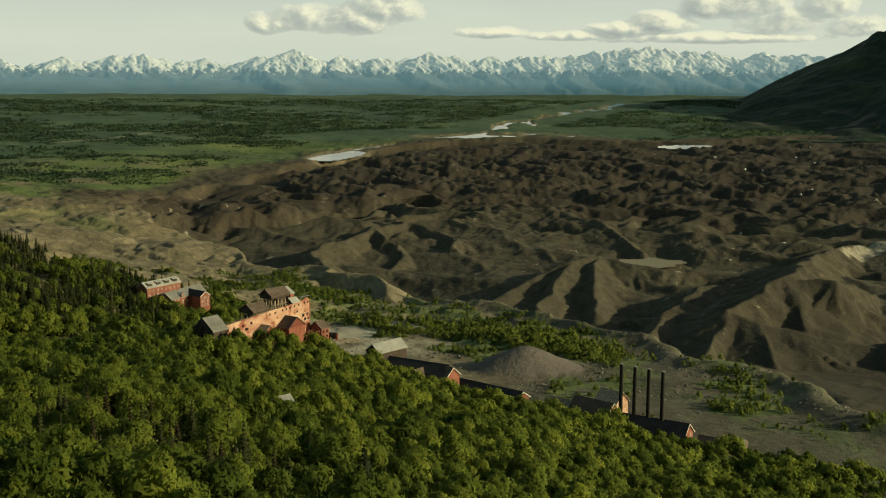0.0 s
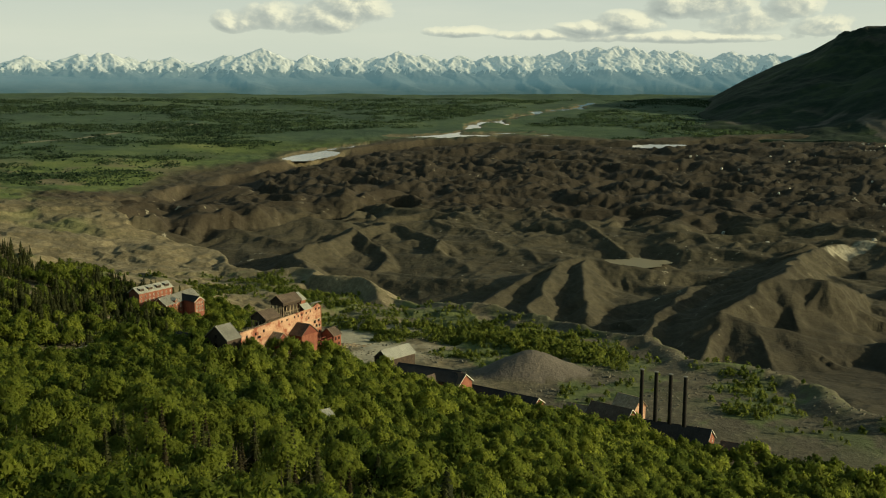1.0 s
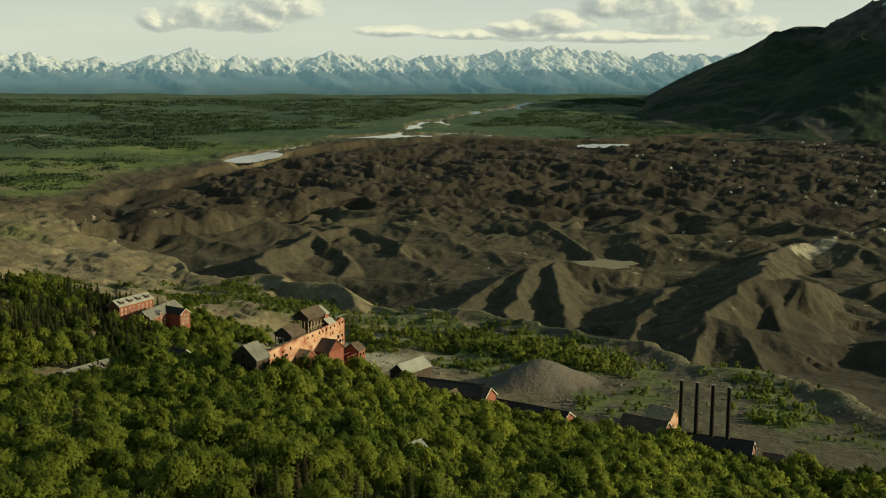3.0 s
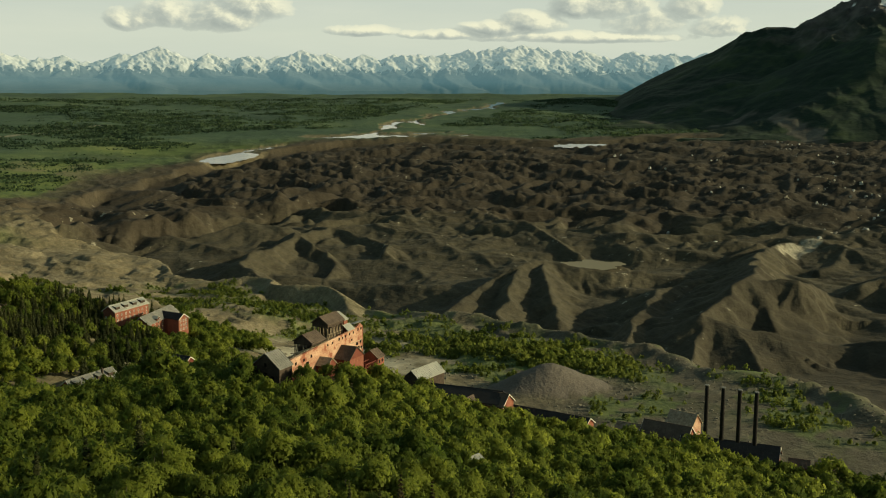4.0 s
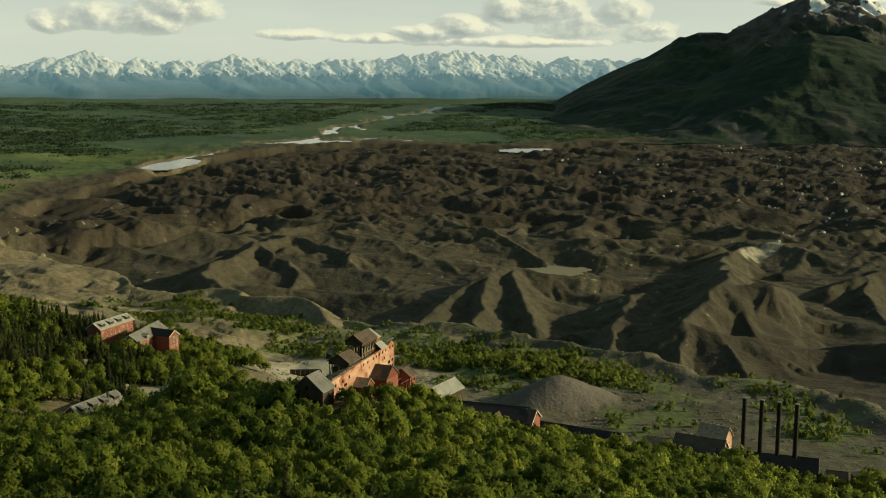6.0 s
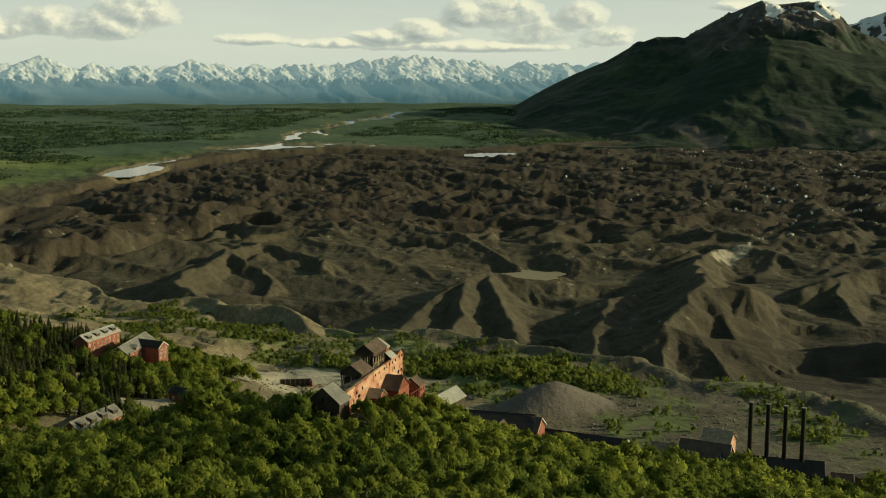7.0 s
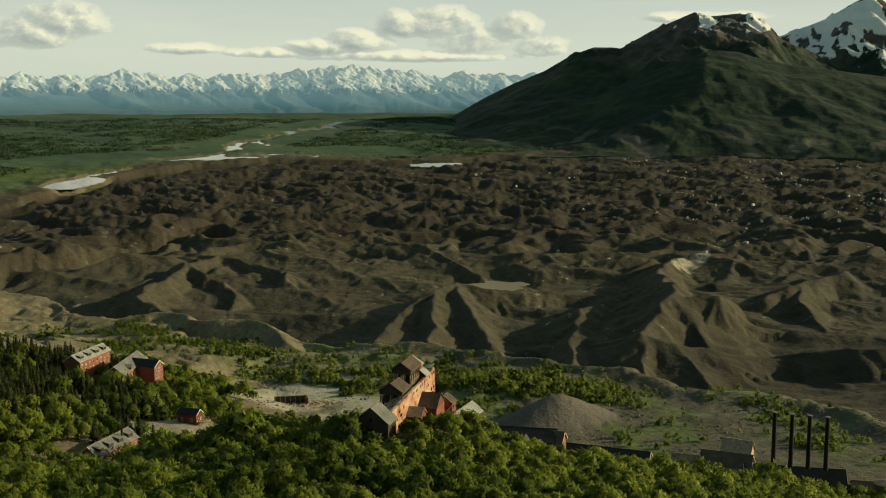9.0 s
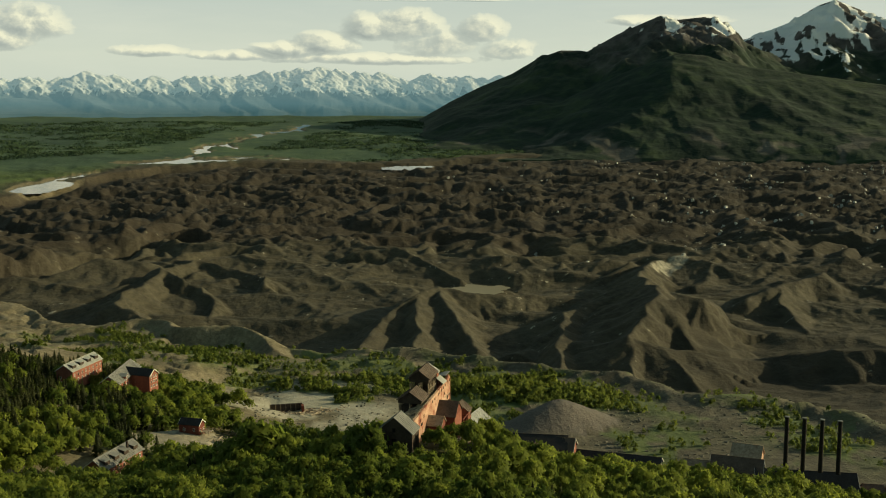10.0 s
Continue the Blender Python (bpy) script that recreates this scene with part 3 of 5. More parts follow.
def rock_material():
    k = Mat("mountain_side")
    hgt, snow = k.attr("height"), k.attr("snow")
    n, f = k.noise(240, 7, 0.62), k.noise(40, 5)
    green = k.ramp(k.math('ADD', k.math('MULTIPLY', n, 0.6), k.math('MULTIPLY', f, 0.4)), (0.36, (0.010, 0.021, 0.016)), (0.52, (0.018, 0.035, 0.022)), (0.68, (0.046, 0.068, 0.030)))
    rock = k.ramp(f, (0.3, (0.045, 0.042, 0.042)), (0.7, (0.13, 0.12, 0.115)))
    a = k.math('ADD', hgt, k.math('MULTIPLY', k.math('SUBTRACT', n, 0.5), 0.9))
    col = k.mix(k.ramp(a, (0.52, 0.0), (0.68, 1.0)), green, rock)
    col = k.mix(k.attr("scree"), col, k.ramp(f, (0.3, (0.09, 0.08, 0.07)), (0.7, (0.16, 0.145, 0.125))))
    col = k.mix(k.ramp(k.math('ADD', snow, k.math('MULTIPLY', k.math('SUBTRACT', f, 0.5), 0.5)), (0.47, 0.0), (0.55, 1.0)), col, (0.78, 0.80, 0.82))
    k.bump(f, 0.45, 12)
    return k.done(col, 0.95)


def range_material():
    """Distant range: snow over bluish slopes; a far backdrop's airlight painted in as emission."""
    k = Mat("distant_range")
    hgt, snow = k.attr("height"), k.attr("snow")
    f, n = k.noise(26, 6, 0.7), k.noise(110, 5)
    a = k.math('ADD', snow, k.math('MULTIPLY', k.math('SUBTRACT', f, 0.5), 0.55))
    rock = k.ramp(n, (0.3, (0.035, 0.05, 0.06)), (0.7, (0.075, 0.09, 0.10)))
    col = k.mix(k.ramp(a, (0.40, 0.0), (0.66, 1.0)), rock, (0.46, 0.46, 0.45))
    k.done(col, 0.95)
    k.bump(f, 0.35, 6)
    # glow stands for haze: dark blue at the foot, paler with height
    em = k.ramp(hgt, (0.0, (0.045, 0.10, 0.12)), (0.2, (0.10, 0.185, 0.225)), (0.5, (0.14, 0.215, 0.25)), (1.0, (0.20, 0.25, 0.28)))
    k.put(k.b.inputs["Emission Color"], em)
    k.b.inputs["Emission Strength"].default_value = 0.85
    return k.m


FAR = [(-42, 1.4), (-36, 1.2), (-30, 1.5), (-25, 1.25), (-20.75, 1.29), (-19.2, 1.11), (-17.8, 1.47), (-16.7, 1.25), (-15.3, 1.58), (-14.2, 1.65), (-12.8, 1.46), (-11.9, 1.26),
       (-10.7, 1.47), (-8.9, 1.21), (-7.9, 1.59), (-7.1, 1.46), (-6.03, 1.95), (-5.3, 1.53), (-3.5, 1.64), (-2.6, 1.44), (0, 1.52), (1.28, 1.85), (2.0, 1.6),
       (2.6, 1.69), (3.8, 1.4), (4.5, 1.64), (6.1, 1.65), (8.8, 1.72), (10, 1.93), (11.8, 2.08), (13, 2.11), (14.8, 1.93), (16, 1.88), (17.1, 1.58), (18.6, 1.81), (20, 1.67), (22.3, 1.72), (30, 1.6), (48, 1.4)]


def far_range():
    az = np.arange(-35.0, 37.0, 0.055)
    rr = np.concatenate([np.linspace(3980, 4180, 14)[:-1], np.linspace(4180, 4470, 52), [4520, 4580]])
    A, Q = np.meshgrid(az, rr, indexing="ij")
    x, y = CX + np.sin(np.radians(A)) * Q, CY + np.cos(np.radians(A)) * Q
    arc = np.radians(A) * 4450
    base = -22.0
    rng = random.Random(77)
    wa = arc + 9 * fbm(arc, Q, 60, 3, 615)
    wq = Q + 9 * fbm(arc, Q, 60, 3, 617)
    tops = [(radians(p) * 4450, 4440, math.tan(radians(e)) * 4450, 0.0) for p, e in FAR]
    for i in range(150):
        p = rng.uniform(-36, 44)
        tops.append((radians(p) * 4450, rng.uniform(4400, 4450), math.tan(radians(float(profile(p, FAR)))) * 4450 - rng.uniform(0, 14), rng.uniform(-0.3, 0.3)))
    for i in range(170):
        p, q = rng.uniform(-36, 44), rng.uniform(4290, 4400)
        top = base + (math.tan(radians(float(profile(p, FAR)))) * 4450 - base) * ((q - 4040) / 410) * rng.uniform(0.72, 1.0)
        tops.append((radians(p) * 4450, q, top, rng.uniform(-0.5, 0.5)))
    z = np.full(A.shape, base - 30.0)
    for ta, tq, tz, lean in tops:
        m = np.nonzero(np.abs(az - math.degrees(ta / 4450)) < 3.6)[0]
        if len(m) == 0:
            continue
        sl = slice(m[0], m[-1] + 1)
        dq = tq - wq[sl]
        da = wa[sl] - ta - lean * np.clip(dq, 0, 300)
        # ribs run out from each summit, with gullies between them
        far_off = np.hypot(da, dq)
        turn = np.arctan2(dq, da) * 3.5 + tz * 0.7 + 0.012 * far_off
        rib = np.abs(turn / math.pi % 2.0 - 1.0)
        fall = far_off * (0.40 + 0.17 * rib) * np.where(dq > 0, 1.0, 1.4)
        z[sl] = np.maximum(z[sl], tz - fall)
    # smooth wooded foothills in front, blue from the painted haze
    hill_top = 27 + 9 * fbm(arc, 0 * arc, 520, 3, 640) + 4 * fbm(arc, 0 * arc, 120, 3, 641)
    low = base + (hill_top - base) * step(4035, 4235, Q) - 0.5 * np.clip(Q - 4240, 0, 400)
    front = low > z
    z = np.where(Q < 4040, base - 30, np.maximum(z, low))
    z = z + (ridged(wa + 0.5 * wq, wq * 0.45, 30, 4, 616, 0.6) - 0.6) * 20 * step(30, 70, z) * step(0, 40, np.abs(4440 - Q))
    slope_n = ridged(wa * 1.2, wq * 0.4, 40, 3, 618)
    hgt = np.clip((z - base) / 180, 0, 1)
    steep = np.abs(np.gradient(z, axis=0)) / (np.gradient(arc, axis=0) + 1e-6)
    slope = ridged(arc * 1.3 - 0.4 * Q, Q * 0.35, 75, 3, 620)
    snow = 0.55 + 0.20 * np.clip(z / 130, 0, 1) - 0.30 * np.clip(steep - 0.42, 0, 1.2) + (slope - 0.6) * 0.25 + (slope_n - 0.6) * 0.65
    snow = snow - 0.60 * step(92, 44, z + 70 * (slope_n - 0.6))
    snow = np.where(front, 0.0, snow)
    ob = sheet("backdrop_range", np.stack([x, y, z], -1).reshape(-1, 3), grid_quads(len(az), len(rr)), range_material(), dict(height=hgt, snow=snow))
    tagged(ob, "distant snow-covered mountain range with blue haze painted over its foothills", "mountain range", kind="structure")


RIDGE_A = [(15, -3.4), (19, -2.6), (22.2, -1.71), (24, -0.23), (25.5, 0.66), (28.1, 1.82), (30.7, 2.76), (32.4, 2.65), (34.6, 2.06), (37.9, 1.61), (41, 1.16), (48, 0.7)]
RIDGE_B = [(13, -3.0), (15.3, -2.06), (17.7, -0.67), (19.5, 0.36), (21, 1.1), (22.65, 1.77), (24, 2.56), (25.2, 2.99), (26.2, 2.98), (26.6, 2.92), (28.1, 3.78), (29.2, 4.26), (30.3, 4.73), (31.2, 4.51),
           (32.6, 4.63), (33.75, 4.19), (34.6, 3.33), (36, 2.6), (38, 1.7), (41.3, 0.8), (48, 0)]
RIDGE_C = [(11, -6), (27, -4), (30, 1.4), (32.8, 3.35), (34.8, 3.47), (36.9, 4.27), (38.2, 5.06), (39.0, 5.31), (40.35, 4.73), (41.35, 4.3), (44, 4.6), (48, 3.6)]


def near_mountain():
    az = np.arange(12.0, 47.0, 0.09)
    rr = np.linspace(2620, 4500, 180)
    A, Q = np.meshgrid(az, rr, indexing="ij")
    x, y = CX + np.sin(np.radians(A)) * Q, CY + np.cos(np.radians(A)) * Q
    wob = fbm(x, y, 420, 4, 700) * 0.8
    base = plain_z(x, y) - 6
    spur = ridged(x + 0.4 * y, y * 0.5 - 0.3 * x, 330, 5, 710, 0.5)
    rough = fbm(x, y, 120, 5, 720) * 6
    z = base - 20
    layer = np.zeros_like(z)
    for i, (pts, rc, front, back) in enumerate(((RIDGE_A, 3350, 640, 400), (RIDGE_B, 3900, 980, 500), (RIDGE_C, 4250, 900, 300))):
        t = np.where(Q < rc, (rc - Q) / front, (Q - rc) / back)
        top = np.tan(np.radians(profile(A + 2.4 * wob * np.clip(t, 0, 1) * (Q < rc), pts))) * rc
        foot = plain_z(CX + np.sin(np.radians(A)) * (rc - front), CY + np.cos(np.radians(A)) * (rc - front))
        fall = np.where(top > foot + 2, np.clip(1 - t, -0.3, 1), -0.3)
        shape = fall ** 1.0
        carve = 1 + (spur - 0.62) * 0.70 * np.clip(t, 0, 1) * (Q < rc) * (fall > 0)
        zz = foot + (top - foot) * np.where(fall > 0, shape * carve, 0) + np.where(fall > 0, rough * np.clip(t * 4, 0, 1), -900)
        layer = np.where(zz > z, i, layer)
        z = np.maximum(z, zz)
    crag = (ridged(x + 0.3 * y, y * 0.45, 120, 5, 725, 0.55) - 0.62) * 95 * step(60, 190, z) * np.where(layer > 0, 1, 0.2)
    edge = np.minimum(np.abs(Q - 3900), np.abs(Q - 4250))
    z = z + crag * step(5, 70, edge)
    hgt = np.clip((z + 110) / 520, 0, 1)
    up = np.clip((z - 130) / 170, 0, 1)
    lee = ridged(x * 0.8 + y * 0.35, y * 0.8 - x * 0.3, 95, 4, 730)
    chute = ridged(x * 1.0 + y * 0.55, y * 0.22 - x * 0.1, 70, 3, 735)
    streak = ridged(x * 0.9 - y * 0.5, y * 0.16 + x * 0.1, 60, 3, 736)
    gap = step(33.2, 34.6, A) * step(39.6, 37.8, A)          # snowfield in the saddle and up the high peak
    snow = np.where(layer == 2, 0.05 + 0.32 * up + 0.18 * gap * step(120, 230, z) + (lee - 0.6) * 0.9 + (streak - 0.7) * 0.9, 0.0)
    crown = step(30.3, 30.6, A) * step(31.6, 31.1, A) + step(32.5, 33.0, A) * step(34.6, 34.0, A)        # drifts on the lee side of the lower summit
    snow = np.where(layer == 1, -0.20 + 0.30 * step(190, 290, z) + 0.44 * crown * step(205, 280, z) + (lee - 0.62) * 1.2 + (streak - 0.7) * 0.8, snow)
    scree = step(0.50, 0.75, fbm(x, y, 110, 3, 740) + 0.25) * step(-40, -90, z) * 0.8
    ob = sheet("mountain", np.stack([x, y, z], -1).reshape(-1, 3), grid_quads(len(az), len(rr)), rock_material(), dict(height=hgt, snow=snow, scree=scree))
    tagged(ob, "dark green mountain with rocky snow-streaked summits in shade", "mountain", kind="structure")


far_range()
near_mountain()


# ---------------- sky beyond the range ----------------
CLOUDS = [  # azimuth, height, half widths, in degrees
    (-7.3, 3.2, 1.6, 0.75), (-5.4, 3.5, 2.2, 1.0), (-3.0, 3.3, 2.6, 1.0), (-1.2, 4.0, 2.2, 1.1), (4.4, 2.8, 2.0, 0.42),
    (8.8, 2.65, 2.6, 0.40), (11.3, 2.95, 2.2, 0.55), (13.5, 3.3, 2.0, 0.75), (15.3, 4.0, 1.5, 1.0), (17.6, 4.1, 2.2, 1.1), (19.3, 3.2, 2.6, 0.85), (21.6, 3.9, 1.4, 0.95), (22.8, 3.0, 1.8, 0.7),
    (15.5, 2.5, 6.5, 0.42), (31, 4.4, 3.5, 0.4), (10, 6.0, 8, 0.22), (19, 5.6, 7, 0.2), (-4, 6.2, 6, 0.2)]


def sky_material():
    k = Mat("evening_sky")
    uv = k.t.nodes.new("ShaderNodeUVMap").outputs[0]

    def density(du, dv):
        mp = k.t.nodes.new("ShaderNodeMapping")
        mp.inputs["Location"].default_value = (du, dv, 0)
        k.t.links.new(uv, mp.inputs[0])
        v = mp.outputs[0]
        sep = k.t.nodes.new("ShaderNodeSeparateXYZ")
        k.t.links.new(v, sep.inputs[0])
        best = None
        for a, e, ra, re in CLOUDS:
            p = k.math('POWER', k.math('ABSOLUTE', k.math('DIVIDE', k.math('SUBTRACT', sep.outputs[0], a), ra)), 2.0)
            dv_ = k.math('DIVIDE', k.math('SUBTRACT', sep.outputs[1], e), re)
            # flat undersides
            q = k.math('MULTIPLY', k.math('MULTIPLY', dv_, dv_), k.math('ADD', 1.0, k.math('MULTIPLY', k.math('LESS_THAN', dv_, 0.0), 1.2)))
            val = k.math('SUBTRACT', 1.0, k.math('ADD', p, q))
            best = val if best is None else k.math('MAXIMUM', best, val)
        best = k.math('MAXIMUM', best, -1.2)
        n = k.noise(1.5, 5, 0.5, vec=v, squash=(0.8, 1.15, 1), distort=0.35)
        b = k.noise(0.42, 4, 0.6, vec=v, squash=(0.9, 1.2, 1))
        return k.math('ADD', best, k.math('ADD', k.math('MULTIPLY', k.math('SUBTRACT', n, 0.5), 2.2), k.math('MULTIPLY', k.math('SUBTRACT', b, 0.5), 0.55)))
    d0 = density(0, 0)
    d1 = density(0.40, 0.20)
    lit = k.math('ADD', 0.50, k.math('MULTIPLY', k.math('SUBTRACT', d0, d1), 0.85), clamp=True)
    thick = k.ramp(k.math('MULTIPLY', d0, 0.5), (0.0, 0.0), (0.14, 0.5), (0.42, 0.95))
    sepuv = k.t.nodes.new("ShaderNodeSeparateXYZ")
    k.t.links.new(uv, sepuv.inputs[0])
    high = k.math('DIVIDE', sepuv.outputs[1], 9.0)
    veil = k.noise(6.0, 5, 0.6, vec=uv, squash=(0.35, 2.2, 1))
    clear = k.ramp(high, (0.0, (0.64, 0.655, 0.63)), (0.30, (0.70, 0.70, 0.66)), (0.55, (0.62, 0.64, 0.64)), (1.0, (0.46, 0.55, 0.60)))
    clear = k.mix(k.math('MULTIPLY', k.ramp(veil, (0.45, 0.0), (0.7, 1.0)), 0.35), clear, (0.80, 0.77, 0.72))
    cloud = k.ramp(lit, (0.10, (0.38, 0.40, 0.42)), (0.40, (0.50, 0.51, 0.51)), (0.62, (0.69, 0.665, 0.61)), (0.86, (0.97, 0.89, 0.75)))
    col = k.mix(thick, clear, cloud)
    em = k.node("ShaderNodeEmission", Color=col, Strength=0.95)
    k.t.links.new(em, k.t.nodes["Material Output"].inputs[0])
    return k.m


def sky_backdrop():
    az, el = np.linspace(-46, 56, 103), np.linspace(-0.6, 6.0, 25)
    A, E = np.meshgrid(az, el, indexing="ij")
    rad = 4790.0
    v = np.stack([CX + np.sin(np.radians(A)) * rad, CY + np.cos(np.radians(A)) * rad, np.tan(np.radians(E)) * rad], -1).reshape(-1, 3)
    q = grid_quads(len(az), len(el))
    ob = sheet("backdrop_sky", v, q, sky_material())
    uvl = ob.data.uv_layers.new(name="UVMap")
    flat = np.stack([A, E], -1).reshape(-1, 2)[q.ravel()]
    uvl.data.foreach_set("uv", flat.astype(np.float32).ravel())
    tagged(ob, "pale evening sky with grey-white cumulus clouds", "sky", kind="structure")


sky_backdrop()

# ---------------- plants ----------------
def unit(a):
    return a / (np.linalg.norm(a, axis=-1, keepdims=True) + 1e-9)


def quads_at(centres, normals, size, rng, stretch=1.0, upright=0.0):
    """Small leaf clumps at the centres, facing about along the normals."""
    n = normals / (np.linalg.norm(normals, axis=1, keepdims=True) + 1e-9)
    a = np.cross(n, rng.normal(size=n.shape) * (1 - upright) - np.array([0, 0, 1.6]) * upright)
    a /= np.linalg.norm(a, axis=1, keepdims=True) + 1e-9
    b = np.cross(n, a)
    s = (size * rng.uniform(0.65, 1.35, len(n)))[:, None]
    bow = n * s * 0.35
    v = np.stack([centres - a * s * 1.15 - b * s * 0.8 - bow, centres + a * s * 1.15 - b * s * 0.8 - bow, centres + b * s * 1.3 * stretch], 1)
    return v.reshape(-1, 3), np.arange(len(n) * 3).reshape(-1, 3), np.repeat(n, 3, 0)


def broadleaf(rng, clumps, height=11.0, radius=3.4, leaf=0.62, low=0.30):
    """Crown of several uneven upright lobes of leaf clumps, base at 0; thin below, where the neighbours close in."""
    lobes = int(rng.integers(7, 12))
    c, nn, out = [], [], []
    per = clumps // lobes
    for i in range(lobes):
        t = (i + 0.5) / lobes
        r = radius * rng.uniform(0.40, 0.60) * (1.1 - 0.45 * t)
        spread = radius * 0.72 * (1 - t ** 1.6) ** 0.7
        ang = i * 2.4 + rng.uniform(-0.5, 0.5)
        o = np.array([math.cos(ang) * spread, math.sin(ang) * spread, height * (low + 0.14 + (0.70 - low) * t + rng.uniform(-0.05, 0.05))])
        d = rng.normal(size=(per, 3))
        d /= np.linalg.norm(d, axis=1, keepdims=True)
        d[:, 2] = np.where(d[:, 2] < -0.25, -d[:, 2], d[:, 2])
        k = rng.uniform(0.62, 1.14, (per, 1))
        c.append(o + d * k * r * np.array([1.0, 1.0, 1.55]))
        out.append(unit(d * np.array([1, 1, 0.9]) + 0.8 * unit(o * np.array([1, 1, 0.25]) + 1e-6) * np.array([1, 1, 0.6]) + np.array([0, 0, 0.75]) + rng.normal(size=d.shape) * 0.14))
        nn.append(d + rng.normal(size=d.shape) * 0.55 + np.array([0, 0, 0.25]))
    v, q, _ = quads_at(np.concatenate(c), np.concatenate(nn), leaf, rng, 1.6, 0.7)
    return v, q, np.repeat(np.concatenate(out), 3, 0)


def spruce(rng, clumps, height=14.0, radius=1.9, leaf=0.55):
    t = rng.uniform(0, 1, clumps) ** 0.8
    tiers = np.round(t * 14) / 14
    t = 0.75 * tiers + 0.25 * t
    ang = rng.uniform(0, 2 * np.pi, clumps)
    rad = radius * (1.04 - t) * rng.uniform(0.45, 1.12, clumps)
    c = np.stack([np.cos(ang) * rad, np.sin(ang) * rad, height * (0.08 + 0.91 * t) - rad * 0.35], -1)
    n = np.stack([np.cos(ang) * 0.75, np.sin(ang) * 0.75, np.full(clumps, 0.75)], -1) + rng.normal(size=(clumps, 3)) * 0.3
    v, q, nv = quads_at(c, n, leaf, rng, 1.0)
    soft = np.stack([np.cos(ang), np.sin(ang), np.full(clumps, 0.6)], -1)
    s = np.repeat(0.5 + 0.8 * (1 - t), 3)[:, None]
    cc = np.repeat(c, 3, 0)
    return cc + (v - cc) * s, q, np.repeat(unit(soft), 3, 0)


def trunk_mesh(name, height, r0, limbs, rng):
    bm = bmesh.new()

    def limb(p, q, ra, rb):
        d = (q - p)
        m = Matrix.Translation((p + q) / 2) @ d.to_track_quat('Z', 'Y').to_matrix().to_4x4()
        bmesh.ops.create_cone(bm, segments=6, radius1=ra, radius2=rb, depth=d.length, matrix=m)
    limb(Vector((0, 0, -0.8)), Vector((0.1, 0.05, height * 0.55)), r0, r0 * 0.6)
    limb(Vector((0.1, 0.05, height * 0.54)), Vector((0.0, 0.1, height * 0.95)), r0 * 0.6, r0 * 0.12)
    for i in range(limbs):
        a, h = i * 2.4, height * (0.3 + 0.45 * i / max(limbs, 1))
        limb(Vector((0.05, 0.03, h)), Vector((math.cos(a) * height * 0.2, math.sin(a) * height * 0.2, h + height * 0.16)), r0 * 0.4, r0 * 0.1)
    me = bpy.data.meshes.new(name)
    bm.to_mesh(me)
    bm.free()
    me.materials.append(M_BARK)
    return me


CLEAR = [(-84, 572, 22), (-100, 548, 18), (-70, 585, 18), (-78, 560, 12), (-55, 600, 14), (-213, 650, 12), (-205, 642, 8.5), (-198, 660, 13), (-172, 692, 13), (-188, 812, 16), (-222, 836, 8), (-24, 650, 13), (-34, 640, 10), (-26, 660, 10), (-113, 528, 11), (-48, 596, 10), (5, 626, 13), (35, 614, 13), (50, 603, 11),
         (85, 598, 10), (104, 590, 10), (108, 577, 8), (125, 566, 9), (140, 556, 8), (-53, 364, 6.0), (-50, 356, 5.0)]


